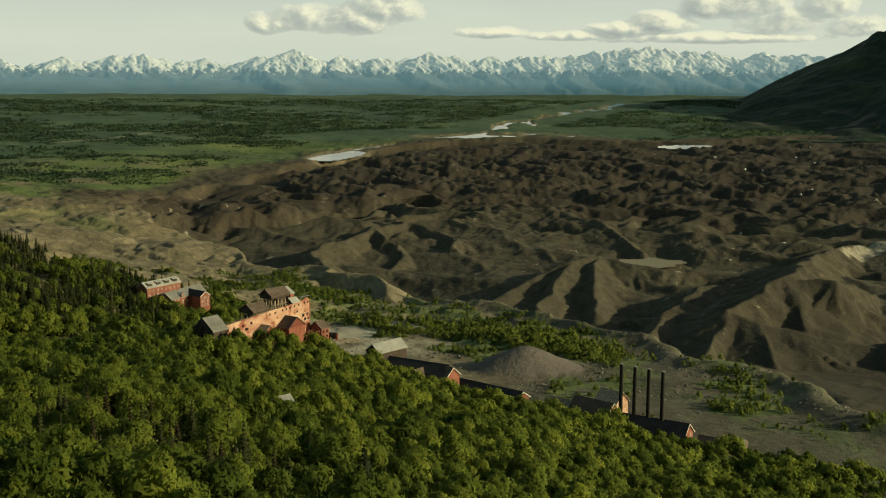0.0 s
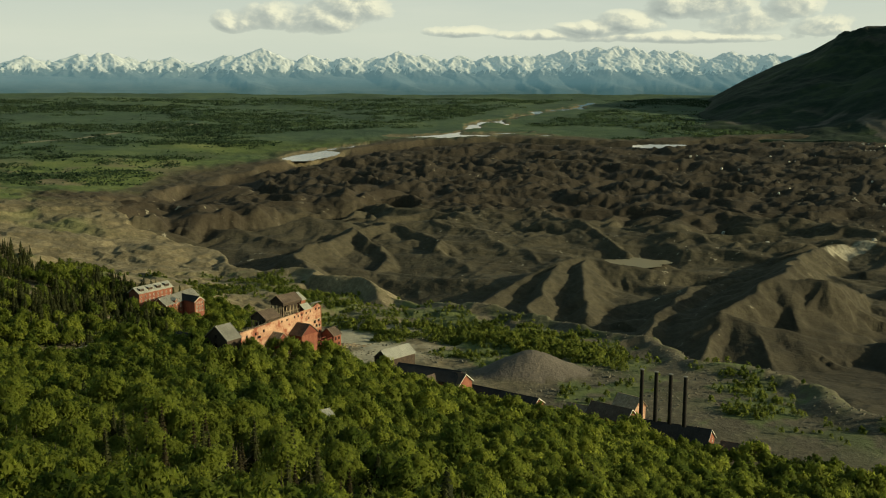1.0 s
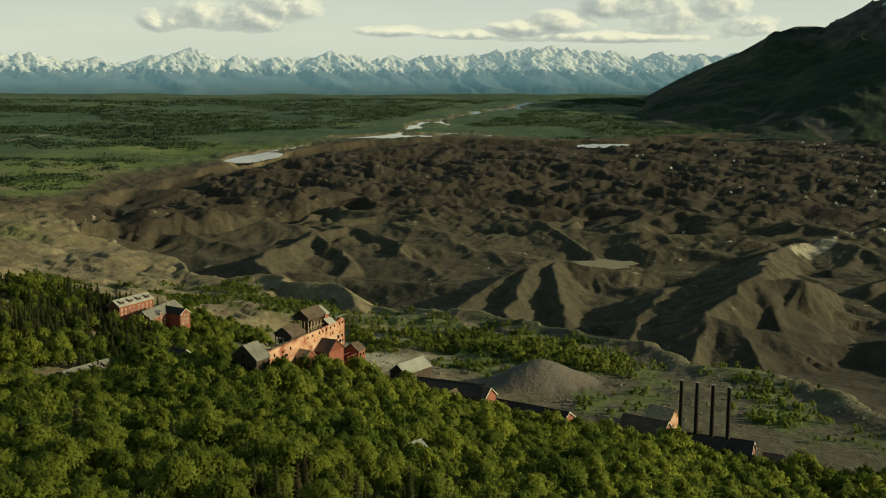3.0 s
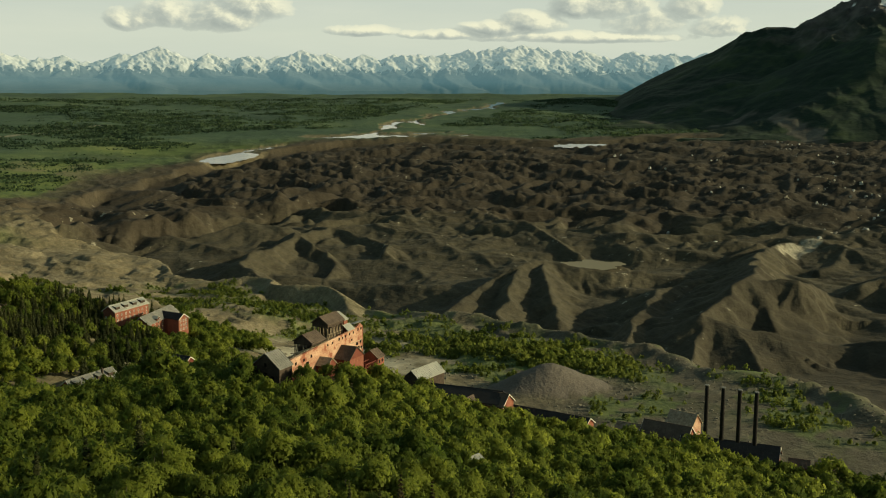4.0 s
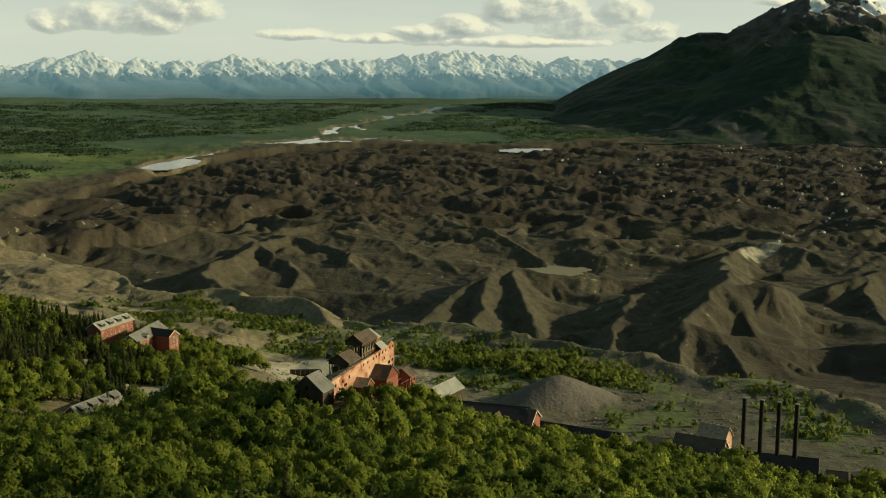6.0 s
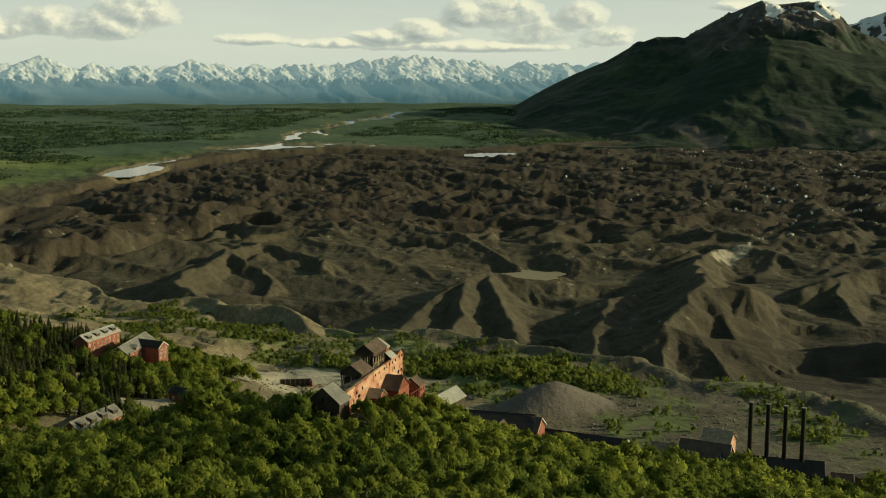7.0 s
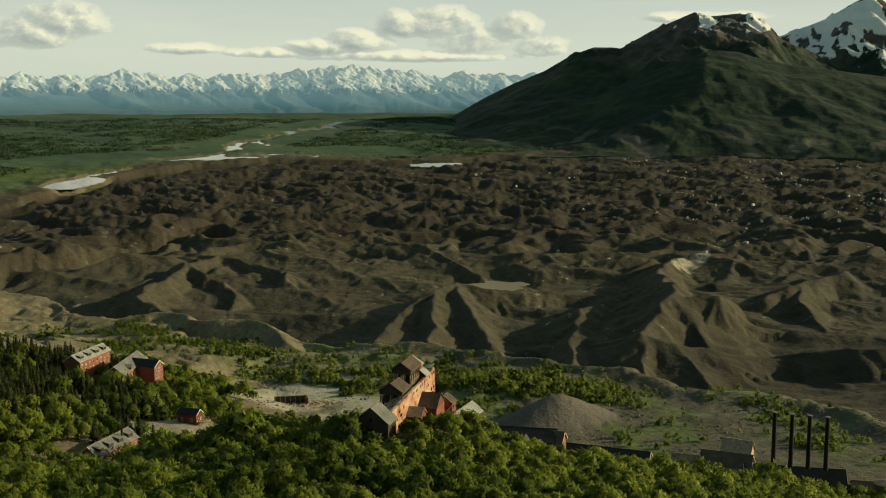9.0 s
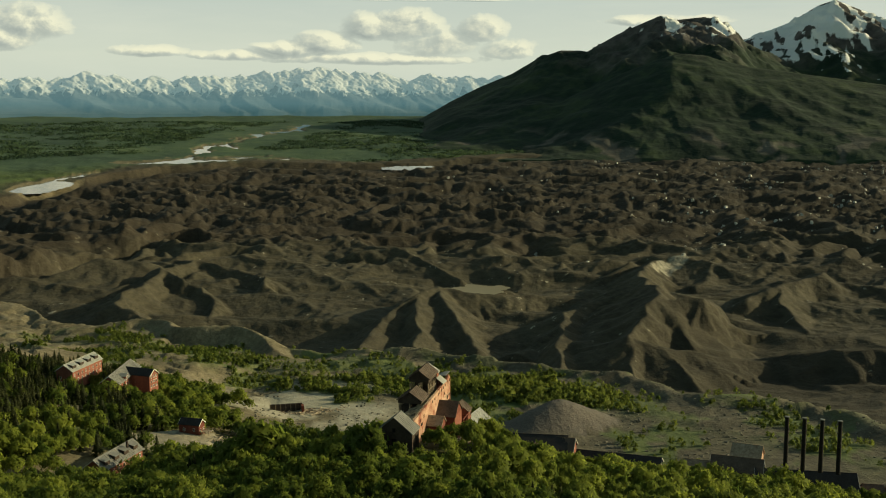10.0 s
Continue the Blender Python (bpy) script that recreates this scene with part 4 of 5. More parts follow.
def forest_plan():
    rng = np.random.default_rng(7)
    gx, gy = np.meshgrid(np.arange(-430, 300, 6.0), np.arange(150, 930, 6.0))
    x = gx.ravel() + rng.uniform(-2.6, 2.6, gx.size)
    y = gy.ravel() + rng.uniform(-2.6, 2.6, gx.size)
    z, w = land(x, y)
    ok = w["hill"] > 0.4
    # the wood runs out over the flat beyond the power plant
    ok |= (x > -10) & (x < 300) & (y < 608 - 0.51 * (x - 14) + 5 * vnoise(x / 25, y / 25, 901)) & (y > 350)
    ok |= np.hypot(x + 38, y - 624) < 14
    # the wooded shelf with the bunkhouses
    ok |= (x < -128 + 26 * vnoise(x / 40, y / 40, 900)) & (y > 600) & (y < 905) & (w["veg"] + 0.35 * fbm(x, y, 60, 3, 905) > -0.1)
    ok &= w["road"] < 0.15
    for cx, cy, r in CLEAR:
        ok &= np.hypot(x - cx, y - cy) > r
    # within sight of the flight
    seen = np.zeros(x.shape, bool)
    for t, eye, target, roll in PATH[::2]:
        az = np.degrees(np.arctan2(x - eye[0], y - eye[1])) - math.degrees(math.atan2(target[0] - eye[0], target[1] - eye[1]))
        d = np.hypot(x - eye[0], y - eye[1])
        el = np.degrees(np.arctan2(z + 14 - eye[2], d))
        seen |= (np.abs(az) < 24.0) & (el > -23.0) & (d > 60)
    ok &= seen
    x, y, z = x[ok], y[ok], z[ok]
    con = 0.7 * fbm(x, y, 70, 3, 910) - 0.12 + 0.85 * step(-150, -210, x) * step(640, 700, y) - 0.25
    con = con + 0.75 * np.exp(-(((x + 80) / 75) ** 2 + ((y - 255) / 50) ** 2))
    kind = ((con + rng.uniform(-0.25, 0.25, len(x)) > 0.27) & (rng.uniform(0, 1, len(x)) < np.where(y < 480, 0.5, 0.85))).astype(int)
    big = fbm(x, y, 55, 3, 920)
    size = np.clip(0.86 + 0.30 * big + rng.normal(0, 0.17, len(x)), 0.42, 1.35)
    tint = np.clip(0.45 + 0.5 * fbm(x, y, 45, 3, 930) + rng.normal(0, 0.22, len(x)), 0, 1)
    # a clump of tall bright poplars
    for px, py, pr, ps in ((-166, 545, 15, 1.45), (-100, 470, 16, 1.25), (-60, 560, 8, 1.3), (-268, 640, 18, 1.2), (-198, 618, 17, 1.35), (-203, 622, 8, 1.25), (-178, 640, 15, 1.25), (-20, 470, 18, 1.2), (98, 548, 12, 1.3), (70, 570, 10, 1.25)):
        m = np.hypot(x - px, y - py) < pr
        size, tint, kind = np.where(m, size * ps, size), np.where(m, np.clip(tint + 0.35, 0, 1), tint), np.where(m, 0, kind)
    # taller growth along the foot of the slope, below the power plant and the shops
    edge = (608 - 0.51 * (x - 14)) - y
    m = (x > -14) & (edge > 3) & (edge < 48)
    size, tint, kind = np.where(m, size * 1.08, size), np.where(m, np.clip(tint + 0.12, 0, 1), tint), np.where(m, 0, kind)
    # low young growth below the upper end of the mill
    m = np.hypot(x + 122, y - 494) < 28
    size = np.where(m, size * 0.8, size)
    order = np.argsort(np.hypot(x + 90, y - 270))
    return x[order], y[order], z[order], kind[order], size[order], tint[order]


def joined(name, protos, sel, label, category, material):
    """Many plants in one mesh."""
    vs, qs, ts, ns, base = [], [], [], [], 0
    rng = np.random.default_rng(23)
    for x, y, z, s, tint in sel:
        v, q, nv = protos[rng.integers(len(protos))]
        a, f = rng.uniform(0, 6.28), s * rng.uniform(0.9, 1.1)
        c, sn = math.cos(a), math.sin(a)
        w = np.stack([(v[:, 0] * c - v[:, 1] * sn) * f + x, (v[:, 0] * sn + v[:, 1] * c) * f + y, v[:, 2] * s + z], -1)
        ns.append(np.stack([nv[:, 0] * c - nv[:, 1] * sn, nv[:, 0] * sn + nv[:, 1] * c, nv[:, 2]], -1))
        vs.append(w), qs.append(q + base), ts.append(np.full(len(v), tint))
        base += len(v)
    ob = sheet(name, np.concatenate(vs), np.concatenate(qs), material, dict(tint=np.concatenate(ts)), smooth=True)
    ob.data.normals_split_custom_set_from_vertices(np.concatenate(ns).tolist())
    return tagged(ob, label, category, kind="stuff")


def plant_forest():
    x, y, z, kind, size, tint = forest_plan()
    rng = np.random.default_rng(3)
    leafy = [broadleaf(rng, 560, rng.uniform(8.0, 11.5), rng.uniform(3.6, 5.2), 0.36) for _ in range(9)]
    thin = [broadleaf(rng, 270, rng.uniform(8.0, 11.5), rng.uniform(3.6, 5.2), 0.50) for _ in range(9)]
    conif = [spruce(rng, 220, rng.uniform(11, 15), rng.uniform(2.4, 3.1), 0.62) for _ in range(6)]
    rows = np.stack([x, y, z, size, tint], -1)
    near = np.zeros(len(x), bool)
    near[:280] = True
    # single trees on the nearest stretch of slope
    stock = []
    for i in range(10):
        if i < 6:
            v, q, nv = broadleaf(rng, 1400, rng.uniform(8.0, 11.5), rng.uniform(3.6, 5.2), 0.24)
            mat, nm = M_LEAF, "leafy_crown"
        else:
            v, q, nv = spruce(rng, 600, rng.uniform(11, 15), rng.uniform(1.6, 2.2), 0.34)
            mat, nm = (M_NEEDLE if i % 2 else M_DRYNEEDLE), "needle_crown"
        me = bpy.data.meshes.new(nm)
        me.from_pydata(v.tolist(), [], q.tolist())
        a = me.attributes.new("tint", 'FLOAT', 'POINT')
        a.data.foreach_set("value", np.full(len(v), [0.35, 0.65, 0.5, 0.8, 0.45, 0.6, 0.3, 0.6, 0.45, 0.8][i], np.float32))
        me.polygons.foreach_set("use_smooth", np.full(len(q), True))
        me.normals_split_custom_set_from_vertices(nv.tolist())
        me.materials.append(mat)
        stock.append((me, trunk_mesh("trunk", 10.5 if i < 6 else 13.0, 0.2, 5 if i < 6 else 2, rng)))
    for i in range(280):
        k = int(rng.integers(6)) if kind[i] == 0 else 6 + int(rng.integers(4))
        t = new("tree" if k < 6 else "spruce_tree")
        t.matrix_world = pose(x[i], y[i], z[i], 0, 0, float(rng.uniform(0, 360))) @ Matrix.Diagonal((size[i], size[i], size[i] * float(rng.uniform(0.9, 1.1)), 1))
        for nm, me in (("crown", stock[k][0]), ("trunk", stock[k][1])):
            new(nm, me).parent = t
        if k < 6:
            tagged(t, "bushy green alder among others on the slope", "tree", "trees on the slope")
        else:
            tagged(t, "narrow dark spruce standing among alders" if k % 2 else "thin browning spruce standing among alders", "tree", "trees on the slope")
    far = ~near
    upper = np.hypot(x + 110, y - 100) < 400
    joined("alder_forest", leafy, rows[far & upper & (kind == 0)], "dense green alder and poplar wood on the hillside", "forest", M_LEAF)
    joined("poplar_forest", thin, rows[far & ~upper & (kind == 0)], "green poplar wood along the foot of the hillside", "forest", M_LEAF)
    joined("spruce_forest", conif, rows[far & (kind == 1)], "dark pointed spruces crowding the hillside", "forest", M_NEEDLE)


def plant_shrubs():
    rng = np.random.default_rng(11)
    n = 46000
    x, y = rng.uniform(-330, 330, n), rng.uniform(560, 1260, n)
    z, w = land(x, y)
    ok = (w["veg"] > 0.30) & (w["hill"] < 0.4) & (w["road"] < 0.1) & (rng.uniform(0, 1, n) < 0.25 + 0.75 * w["veg"])
    # the gravel beyond the power plant is nearly bare
    bq, _ = seg_dist(x, y, [(-45, 918), (40, 872), (118, 796)])
    ok &= rng.uniform(0, 1, n) > 0.85 * step(25, 45, bq) * step(30, 110, x + 0.35 * (y - 620)) * step(0.9, 0.5, fbm(x, y, 45, 3, 944) + 0.5)
    for cx, cy, r in CLEAR:
        ok &= np.hypot(x - cx, y - cy) > r * 0.8
    x, y, z = x[ok], y[ok], z[ok]
    protos = [broadleaf(rng, 40, rng.uniform(2.0, 4.2), rng.uniform(1.1, 1.8), 0.36, 0.05) for _ in range(6)]
    for v, q, nv in protos:
        v[:, 2] -= 0.5
    bq, _ = seg_dist(x, y, [(-45, 918), (40, 872), (118, 796)])
    size = np.clip(rng.normal(1.0, 0.3, len(x)), 0.4, 1.8) * (1 + 0.35 * step(38, 20, bq))
    tint = np.clip(0.5 + 0.4 * fbm(x, y, 40, 3, 940) + rng.normal(0, 0.15, len(x)), 0, 1)
    tint = np.clip(tint + 0.25 * step(38, 20, bq), 0, 1)
    joined("shrubs", protos, np.stack([x, y, z, size, tint], -1), "low green willow scrub on the gravel terrace", "shrubs", M_SHRUB)


def plant_far_woods():
    """Stands of timber on the plain, each clump a few crowns seen from far away."""
    rng = np.random.default_rng(19)
    n = 46000
    d = np.sqrt(rng.uniform(1650 ** 2, 3820 ** 2, n))
    a = np.radians(rng.uniform(-31, 32, n))
    x, y = CX + np.sin(a) * d, CY + np.cos(a) * d
    z, w = land(x, y)
    stand = fbm(x * 0.4, y * 1.2, 260, 5, 950) * 0.9 + fbm(x * 0.6, y, 70, 4, 951) * 0.5 - 0.22 + 0.25 * step(2300, 2900, d) - 0.35 * step(2150, 1750, d)
    ok = (w["veg"] > 0.35) & (stand + rng.normal(0, 0.26, n) > 0) & (water_mask(x, y) < -3.2)
    x, y, z = x[ok], y[ok], z[ok]
    protos = []
    for _ in range(5):
        c = rng.normal(size=(9, 3)) * np.array([9, 9, 0]) + np.array([0, 0, 0.8])
        c[:, 2] += rng.uniform(0, 0.9, 9)
        nn = unit(c * np.array([0.12, 0.12, 0]) + np.array([0, 0, 0.6]))
        v, q, _ = quads_at(c, rng.normal(size=(9, 3)) * np.array([1, 1, 0.8]) + np.array([0, 0, 0.9]), 2.0, rng)
        protos.append((v, q, np.repeat(nn, 3, 0)))
    size = np.clip(rng.normal(1.0, 0.25, len(x)), 0.5, 1.7)
    tint = np.clip(0.35 + 0.5 * fbm(x, y, 200, 3, 960) + rng.normal(0, 0.12, len(x)), 0, 1)
    joined("far_woods", protos, np.stack([x, y, z, size, tint], -1), "dark spruce and aspen stands across the plain", "forest", M_FARWOOD)


def scattered_stones(name, x, y, size, flat, material, label, category, seed):
    """Angular blocks half sunk in the ground, in one mesh."""
    rng = np.random.default_rng(seed)
    z = land(x, y)[0]
    cube = np.array([(a, b, c) for c in (-1, 1) for a, b in ((-1, -1), (1, -1), (1, 1), (-1, 1))], float)
    faces = np.array([(0, 3, 2, 1), (4, 5, 6, 7), (0, 1, 5, 4), (1, 2, 6, 5), (2, 3, 7, 6), (3, 0, 4, 7)])
    n = len(x)
    v = cube[None] * rng.uniform(0.55, 1.15, (n, 8, 3)) * size[:, None, None] * np.array([1.0, 0.8, flat])
    top = np.where(cube[None, :, 2:] > 0, 0.62, 1.0)
    v[:, :, :2] *= top
    a = rng.uniform(0, 6.28, n)
    c, sn = np.cos(a)[:, None], np.sin(a)[:, None]
    w = np.stack([v[..., 0] * c - v[..., 1] * sn + x[:, None], v[..., 0] * sn + v[..., 1] * c + y[:, None], v[..., 2] + z[:, None]], -1)
    q = (faces[None] + 8 * np.arange(n)[:, None, None]).reshape(-1, 4)
    tagged(sheet(name, w.reshape(-1, 3), q, material, smooth=False), label, category, kind="stuff")


def strew_stones():
    rng = np.random.default_rng(29)
    n = 9000
    x, y = rng.uniform(-120, 330, n), rng.uniform(600, 1000, n)
    w = land(x, y)[1]
    ok = (w["glacier"] < 0.3) & (w["hill"] < 0.3) & (w["veg"] < 0.5) & (w["tail"] < 0.5) & (fbm(x, y, 45, 4, 970) + rng.normal(0, 0.25, n) > 0.05)
    x, y = x[ok], y[ok]
    scattered_stones("boulders", x, y, rng.uniform(0.35, 0.7, len(x)) * rng.uniform(0.7, 2.0, len(x)), 0.7, M_STONE, "grey boulders strewn over the gravel bank", "rocks", 31)
    n = 2600
    d, a = rng.uniform(1500, 2700, n), np.radians(rng.uniform(8, 44, n))
    x, y = CX + np.sin(a) * d, CY + np.cos(a) * d
    w = land(x, y)[1]
    ok = (w["glacier"] > 0.9) & (fbm(x, y, 140, 4, 975) + 0.0007 * (x - 800) + rng.normal(0, 0.16, n) > 0.50)
    x, y = x[ok], y[ok]
    scattered_stones("ice_blocks", x, y, rng.uniform(1.2, 3.2, len(x)) * rng.uniform(0.8, 1.5, len(x)), 0.75, M_ICE, "small white blocks of bare ice showing through the rubble", "ice", 33)


plant_forest()
plant_shrubs()
plant_far_woods()
strew_stones()

# ---------------- buildings ----------------
def part(name, bm, material, parent, label=""):
    me = bpy.data.meshes.new(name)
    bmesh.ops.recalc_face_normals(bm, faces=bm.faces)
    bm.to_mesh(me)
    bm.free()
    me.materials.append(material)
    ob = new(name, me)
    ob.parent = parent
    if label:
        ob["label"] = label
    return ob


def add_box(bm, x0, x1, y0, y1, z0, z1, m=None):
    v = [bm.verts.new((x, y, z)) for z in (z0, z1) for x, y in ((x0, y0), (x1, y0), (x1, y1), (x0, y1))]
    if m is not None:
        for w in v:
            w.co = m @ w.co
    for a in ((0, 1, 2, 3), (4, 5, 6, 7), (0, 1, 5, 4), (1, 2, 6, 5), (2, 3, 7, 6), (3, 0, 4, 7)):
        bm.faces.new([v[i] for i in a])
    return v


def add_beam(bm, p, q, w):
    p, q = Vector(p), Vector(q)
    d = q - p
    m = Matrix.Translation(p) @ d.to_track_quat('X', 'Z').to_matrix().to_4x4()
    add_box(bm, 0, d.length, -w / 2, w / 2, -w / 2, w / 2, m)


def prism(bm, outline, x0, x1):
    """Solid with the outline [(y, z), ...] drawn out along x."""
    a = [bm.verts.new((x0, y, z)) for y, z in outline]
    b = [bm.verts.new((x1, y, z)) for y, z in outline]
    bm.faces.new(a)
    bm.faces.new(b[::-1])
    n = len(outline)
    for i in range(n):
        bm.faces.new([a[i], a[(i + 1) % n], b[(i + 1) % n], b[i]])


def boxed(name, material, parent, *dims, label=""):
    bm = bmesh.new()
    add_box(bm, *dims)
    return part(name, bm, material, parent, label)


def roof_slab(name, material, parent, L, W, eave, ridge, side, over=0.6, thick=0.25, seams=0, rng=None):
    """One pitch of a gable roof, ridge along x; with raised seams or boards."""
    bm = bmesh.new()
    half = W / 2
    k = (ridge - eave) / half
    yo, zo = half + over, eave - over * k
    x0, x1 = -L / 2 - over, L / 2 + over
    # stepped line of the top along the ridge: raised seams between flat pans
    line = [(x0, 0.0), (x1, 0.0)]
    if seams:
        n = max(int((x1 - x0) / seams), 2)
        line = []
        for i in range(n + 1):
            x = x0 + 0.1 + (x1 - x0 - 0.2) * i / n
            lift = 0.09 + (rng.uniform(0, 0.08) if rng else 0.03)
            line += [(x - 0.1, lift), (x + 0.1, lift)] + ([(x + 0.102, 0.0), (x0 + 0.1 + (x1 - x0 - 0.2) * (i + 1) / n - 0.102, 0.0)] if i < n else [])
    up = [(bm.verts.new((x, 0, ridge + thick + h)), bm.verts.new((x, side * yo, zo + thick + h))) for x, h in line]
    lo = [(bm.verts.new((x, 0, ridge)), bm.verts.new((x, side * yo, zo))) for x in (x0, x1)]
    for p, q in zip(up[:-1], up[1:]):
        bm.faces.new([p[0], q[0], q[1], p[1]])
    bm.faces.new([lo[0][0], lo[0][1], lo[1][1], lo[1][0]])
    bm.faces.new([lo[0][0], up[0][0], up[0][1], lo[0][1]])
    bm.faces.new([lo[1][0], lo[1][1], up[-1][1], up[-1][0]])
    bm.faces.new([lo[0][1]] + [u[1] for u in up] + [lo[1][1]])
    bm.faces.new([lo[0][0], lo[1][0]] + [u[0] for u in reversed(up)])
    return part(name, bm, material, parent)


def window(parent, x, y, z, nx, ny, w=1.0, h=1.5, frame_mat=None):
    """A window on a wall whose outward normal is (nx, ny); frame, sill and pane."""
    m = Matrix.Translation((x, y, z)) @ Matrix.Rotation(math.atan2(ny, nx), 4, 'Z')
    fr = bmesh.new()
    for a in ((-w / 2 - 0.13, -w / 2, -h / 2 - 0.13, h / 2 + 0.13), (w / 2, w / 2 + 0.13, -h / 2 - 0.13, h / 2 + 0.13), (-w / 2, w / 2, h / 2, h / 2 + 0.16), (-w / 2, w / 2, -h / 2 - 0.16, -h / 2), (-w / 2, w / 2, -0.04, 0.04)):
        add_box(fr, -0.12, 0.09, a[0], a[1], a[2], a[3], m)
    ob = part("window", fr, frame_mat or M_WHITE, parent)
    pn = bmesh.new()
    add_box(pn, -0.10, 0.02, -w / 2, w / 2, -h / 2, h / 2, m)
    part("pane", pn, M_GLASS, ob)
    return ob


def gable_house(name, P, Q, zr, W, drop, foot, label, wall=None, roof=None, category="house", seams=1.6, windows=(), trim=True, over=0.7, end_windows=0, roof_label="", holes=False):
    """A house with its ridge from P to Q at height zr. windows: (side, columns, rows, first height, row step)."""
    wall, roof = wall or M_RED, roof or M_TIN
    L = math.hypot(Q[0] - P[0], Q[1] - P[1])
    yaw = math.degrees(math.atan2(Q[1] - P[1], Q[0] - P[0]))
    base = new(name)
    base.matrix_world = pose((P[0] + Q[0]) / 2, (P[1] + Q[1]) / 2, foot, 0, 0, yaw)
    ridge, eave = zr - foot, zr - foot - drop
    bm = bmesh.new()
    prism(bm, [(-W / 2, -3.0), (W / 2, -3.0), (W / 2, eave), (0, ridge - 0.02), (-W / 2, eave)], -L / 2, L / 2)
    part("wall", bm, wall, base)
    rng = random.Random(name)
    for s in (1, -1):
        roof_slab("roof", roof, base, L, W, eave, ridge, s, over, 0.22, seams, rng)
    bm = bmesh.new()
    add_box(bm, -L / 2 - over, L / 2 + over, -0.22, 0.22, ridge + 0.22, ridge + 0.40)
    part("ridge_cap", bm, roof, base)
    if trim:
        k = drop / (W / 2)
        for e in (1, -1):
            bm = bmesh.new()
            for s in (1, -1):
                x0 = e * (L / 2 + over)
                yo, zo = W / 2 + over, eave - over * k
                prism(bm, [(0, ridge - 0.18), (s * yo, zo - 0.18), (s * yo, zo + 0.3), (0, ridge + 0.3)], min(x0, x0 + e * 0.14), max(x0, x0 + e * 0.14))
            part("bargeboard", bm, M_WHITE, base, "white bargeboard")
    for side, cols, rows, z0, dz in windows:
        for r in range(rows):
            for c in range(cols):
                x = -L / 2 + L * (c + 0.5) / cols
                window(base, x, side * (W / 2 + 0.03), z0 + dz * r, 0, side)
    for e in ((1, -1) if end_windows else ()):
        for r in range(end_windows):
            for yy in (-W / 4, W / 4):
                window(base, e * (L / 2 + 0.03), yy, 1.7 + 3.0 * r, e, 0)
    tagged(base, label, category)
    return base


def dormers(base, L, W, eave, ridge, side, count, roof, name="dormer"):
    """Long low hatch dormers in one pitch of the roof."""
    k = (ridge - eave) / (W / 2)
    for i in range(count):
        x = -L / 2 + L * (i + 0.5) / count
        bm = bmesh.new()
        w = L / count * 0.24
        y0, y1 = side * W * 0.10, side * W * 0.40
        z0, z1 = ridge - k * abs(y0), ridge - k * abs(y1)
        prism(bm, [(y0, z0), (y1, z1), (y1, z1 + 2.1), (y0, z0 + 0.5)], x - w, x + w)
        d = part(name, bm, M_DARKWOOD, base)
        bm = bmesh.new()
        prism(bm, [(y0 - side * 0.2, z0 + 0.52), (y1 + side * 0.4, z1 + 2.12), (y1 + side * 0.4, z1 + 2.27), (y0 - side * 0.2, z0 + 0.67)], x - w - 0.25, x + w + 0.25)
        part("dormer_roof", bm, roof, d)


def chimney(base, x, y, z0, z1, w=0.8):
    bm = bmesh.new()
    add_box(bm, x - w / 2, x + w / 2, y - w / 2, y + w / 2, z0, z1)
    add_box(bm, x - w / 2 - 0.1, x + w / 2 + 0.1, y - w / 2 - 0.1, y + w / 2 + 0.1, z1, z1 + 0.25)
    part("chimney", bm, M_DARKWOOD, base)


def lodge():
    P, Q, W, drop = (-222.6, 637.8), (-203.6, 663.6), 11.0, 4.2
    b = gable_house("bunkhouse", P, Q, -157, W, drop, -170, "abandoned red bunkhouse with a patched grey tin roof", roof=M_TIN, windows=((-1, 7, 2, 3.0, 3.3), (1, 7, 2, 3.0, 3.3)), end_windows=2)
    L = math.hypot(Q[0] - P[0], Q[1] - P[1])
    dormers(b, L, W, 13 - drop, 13, -1, 4, M_TIN)
    chimney(b, L * 0.2, -W * 0.3, 8, 15)


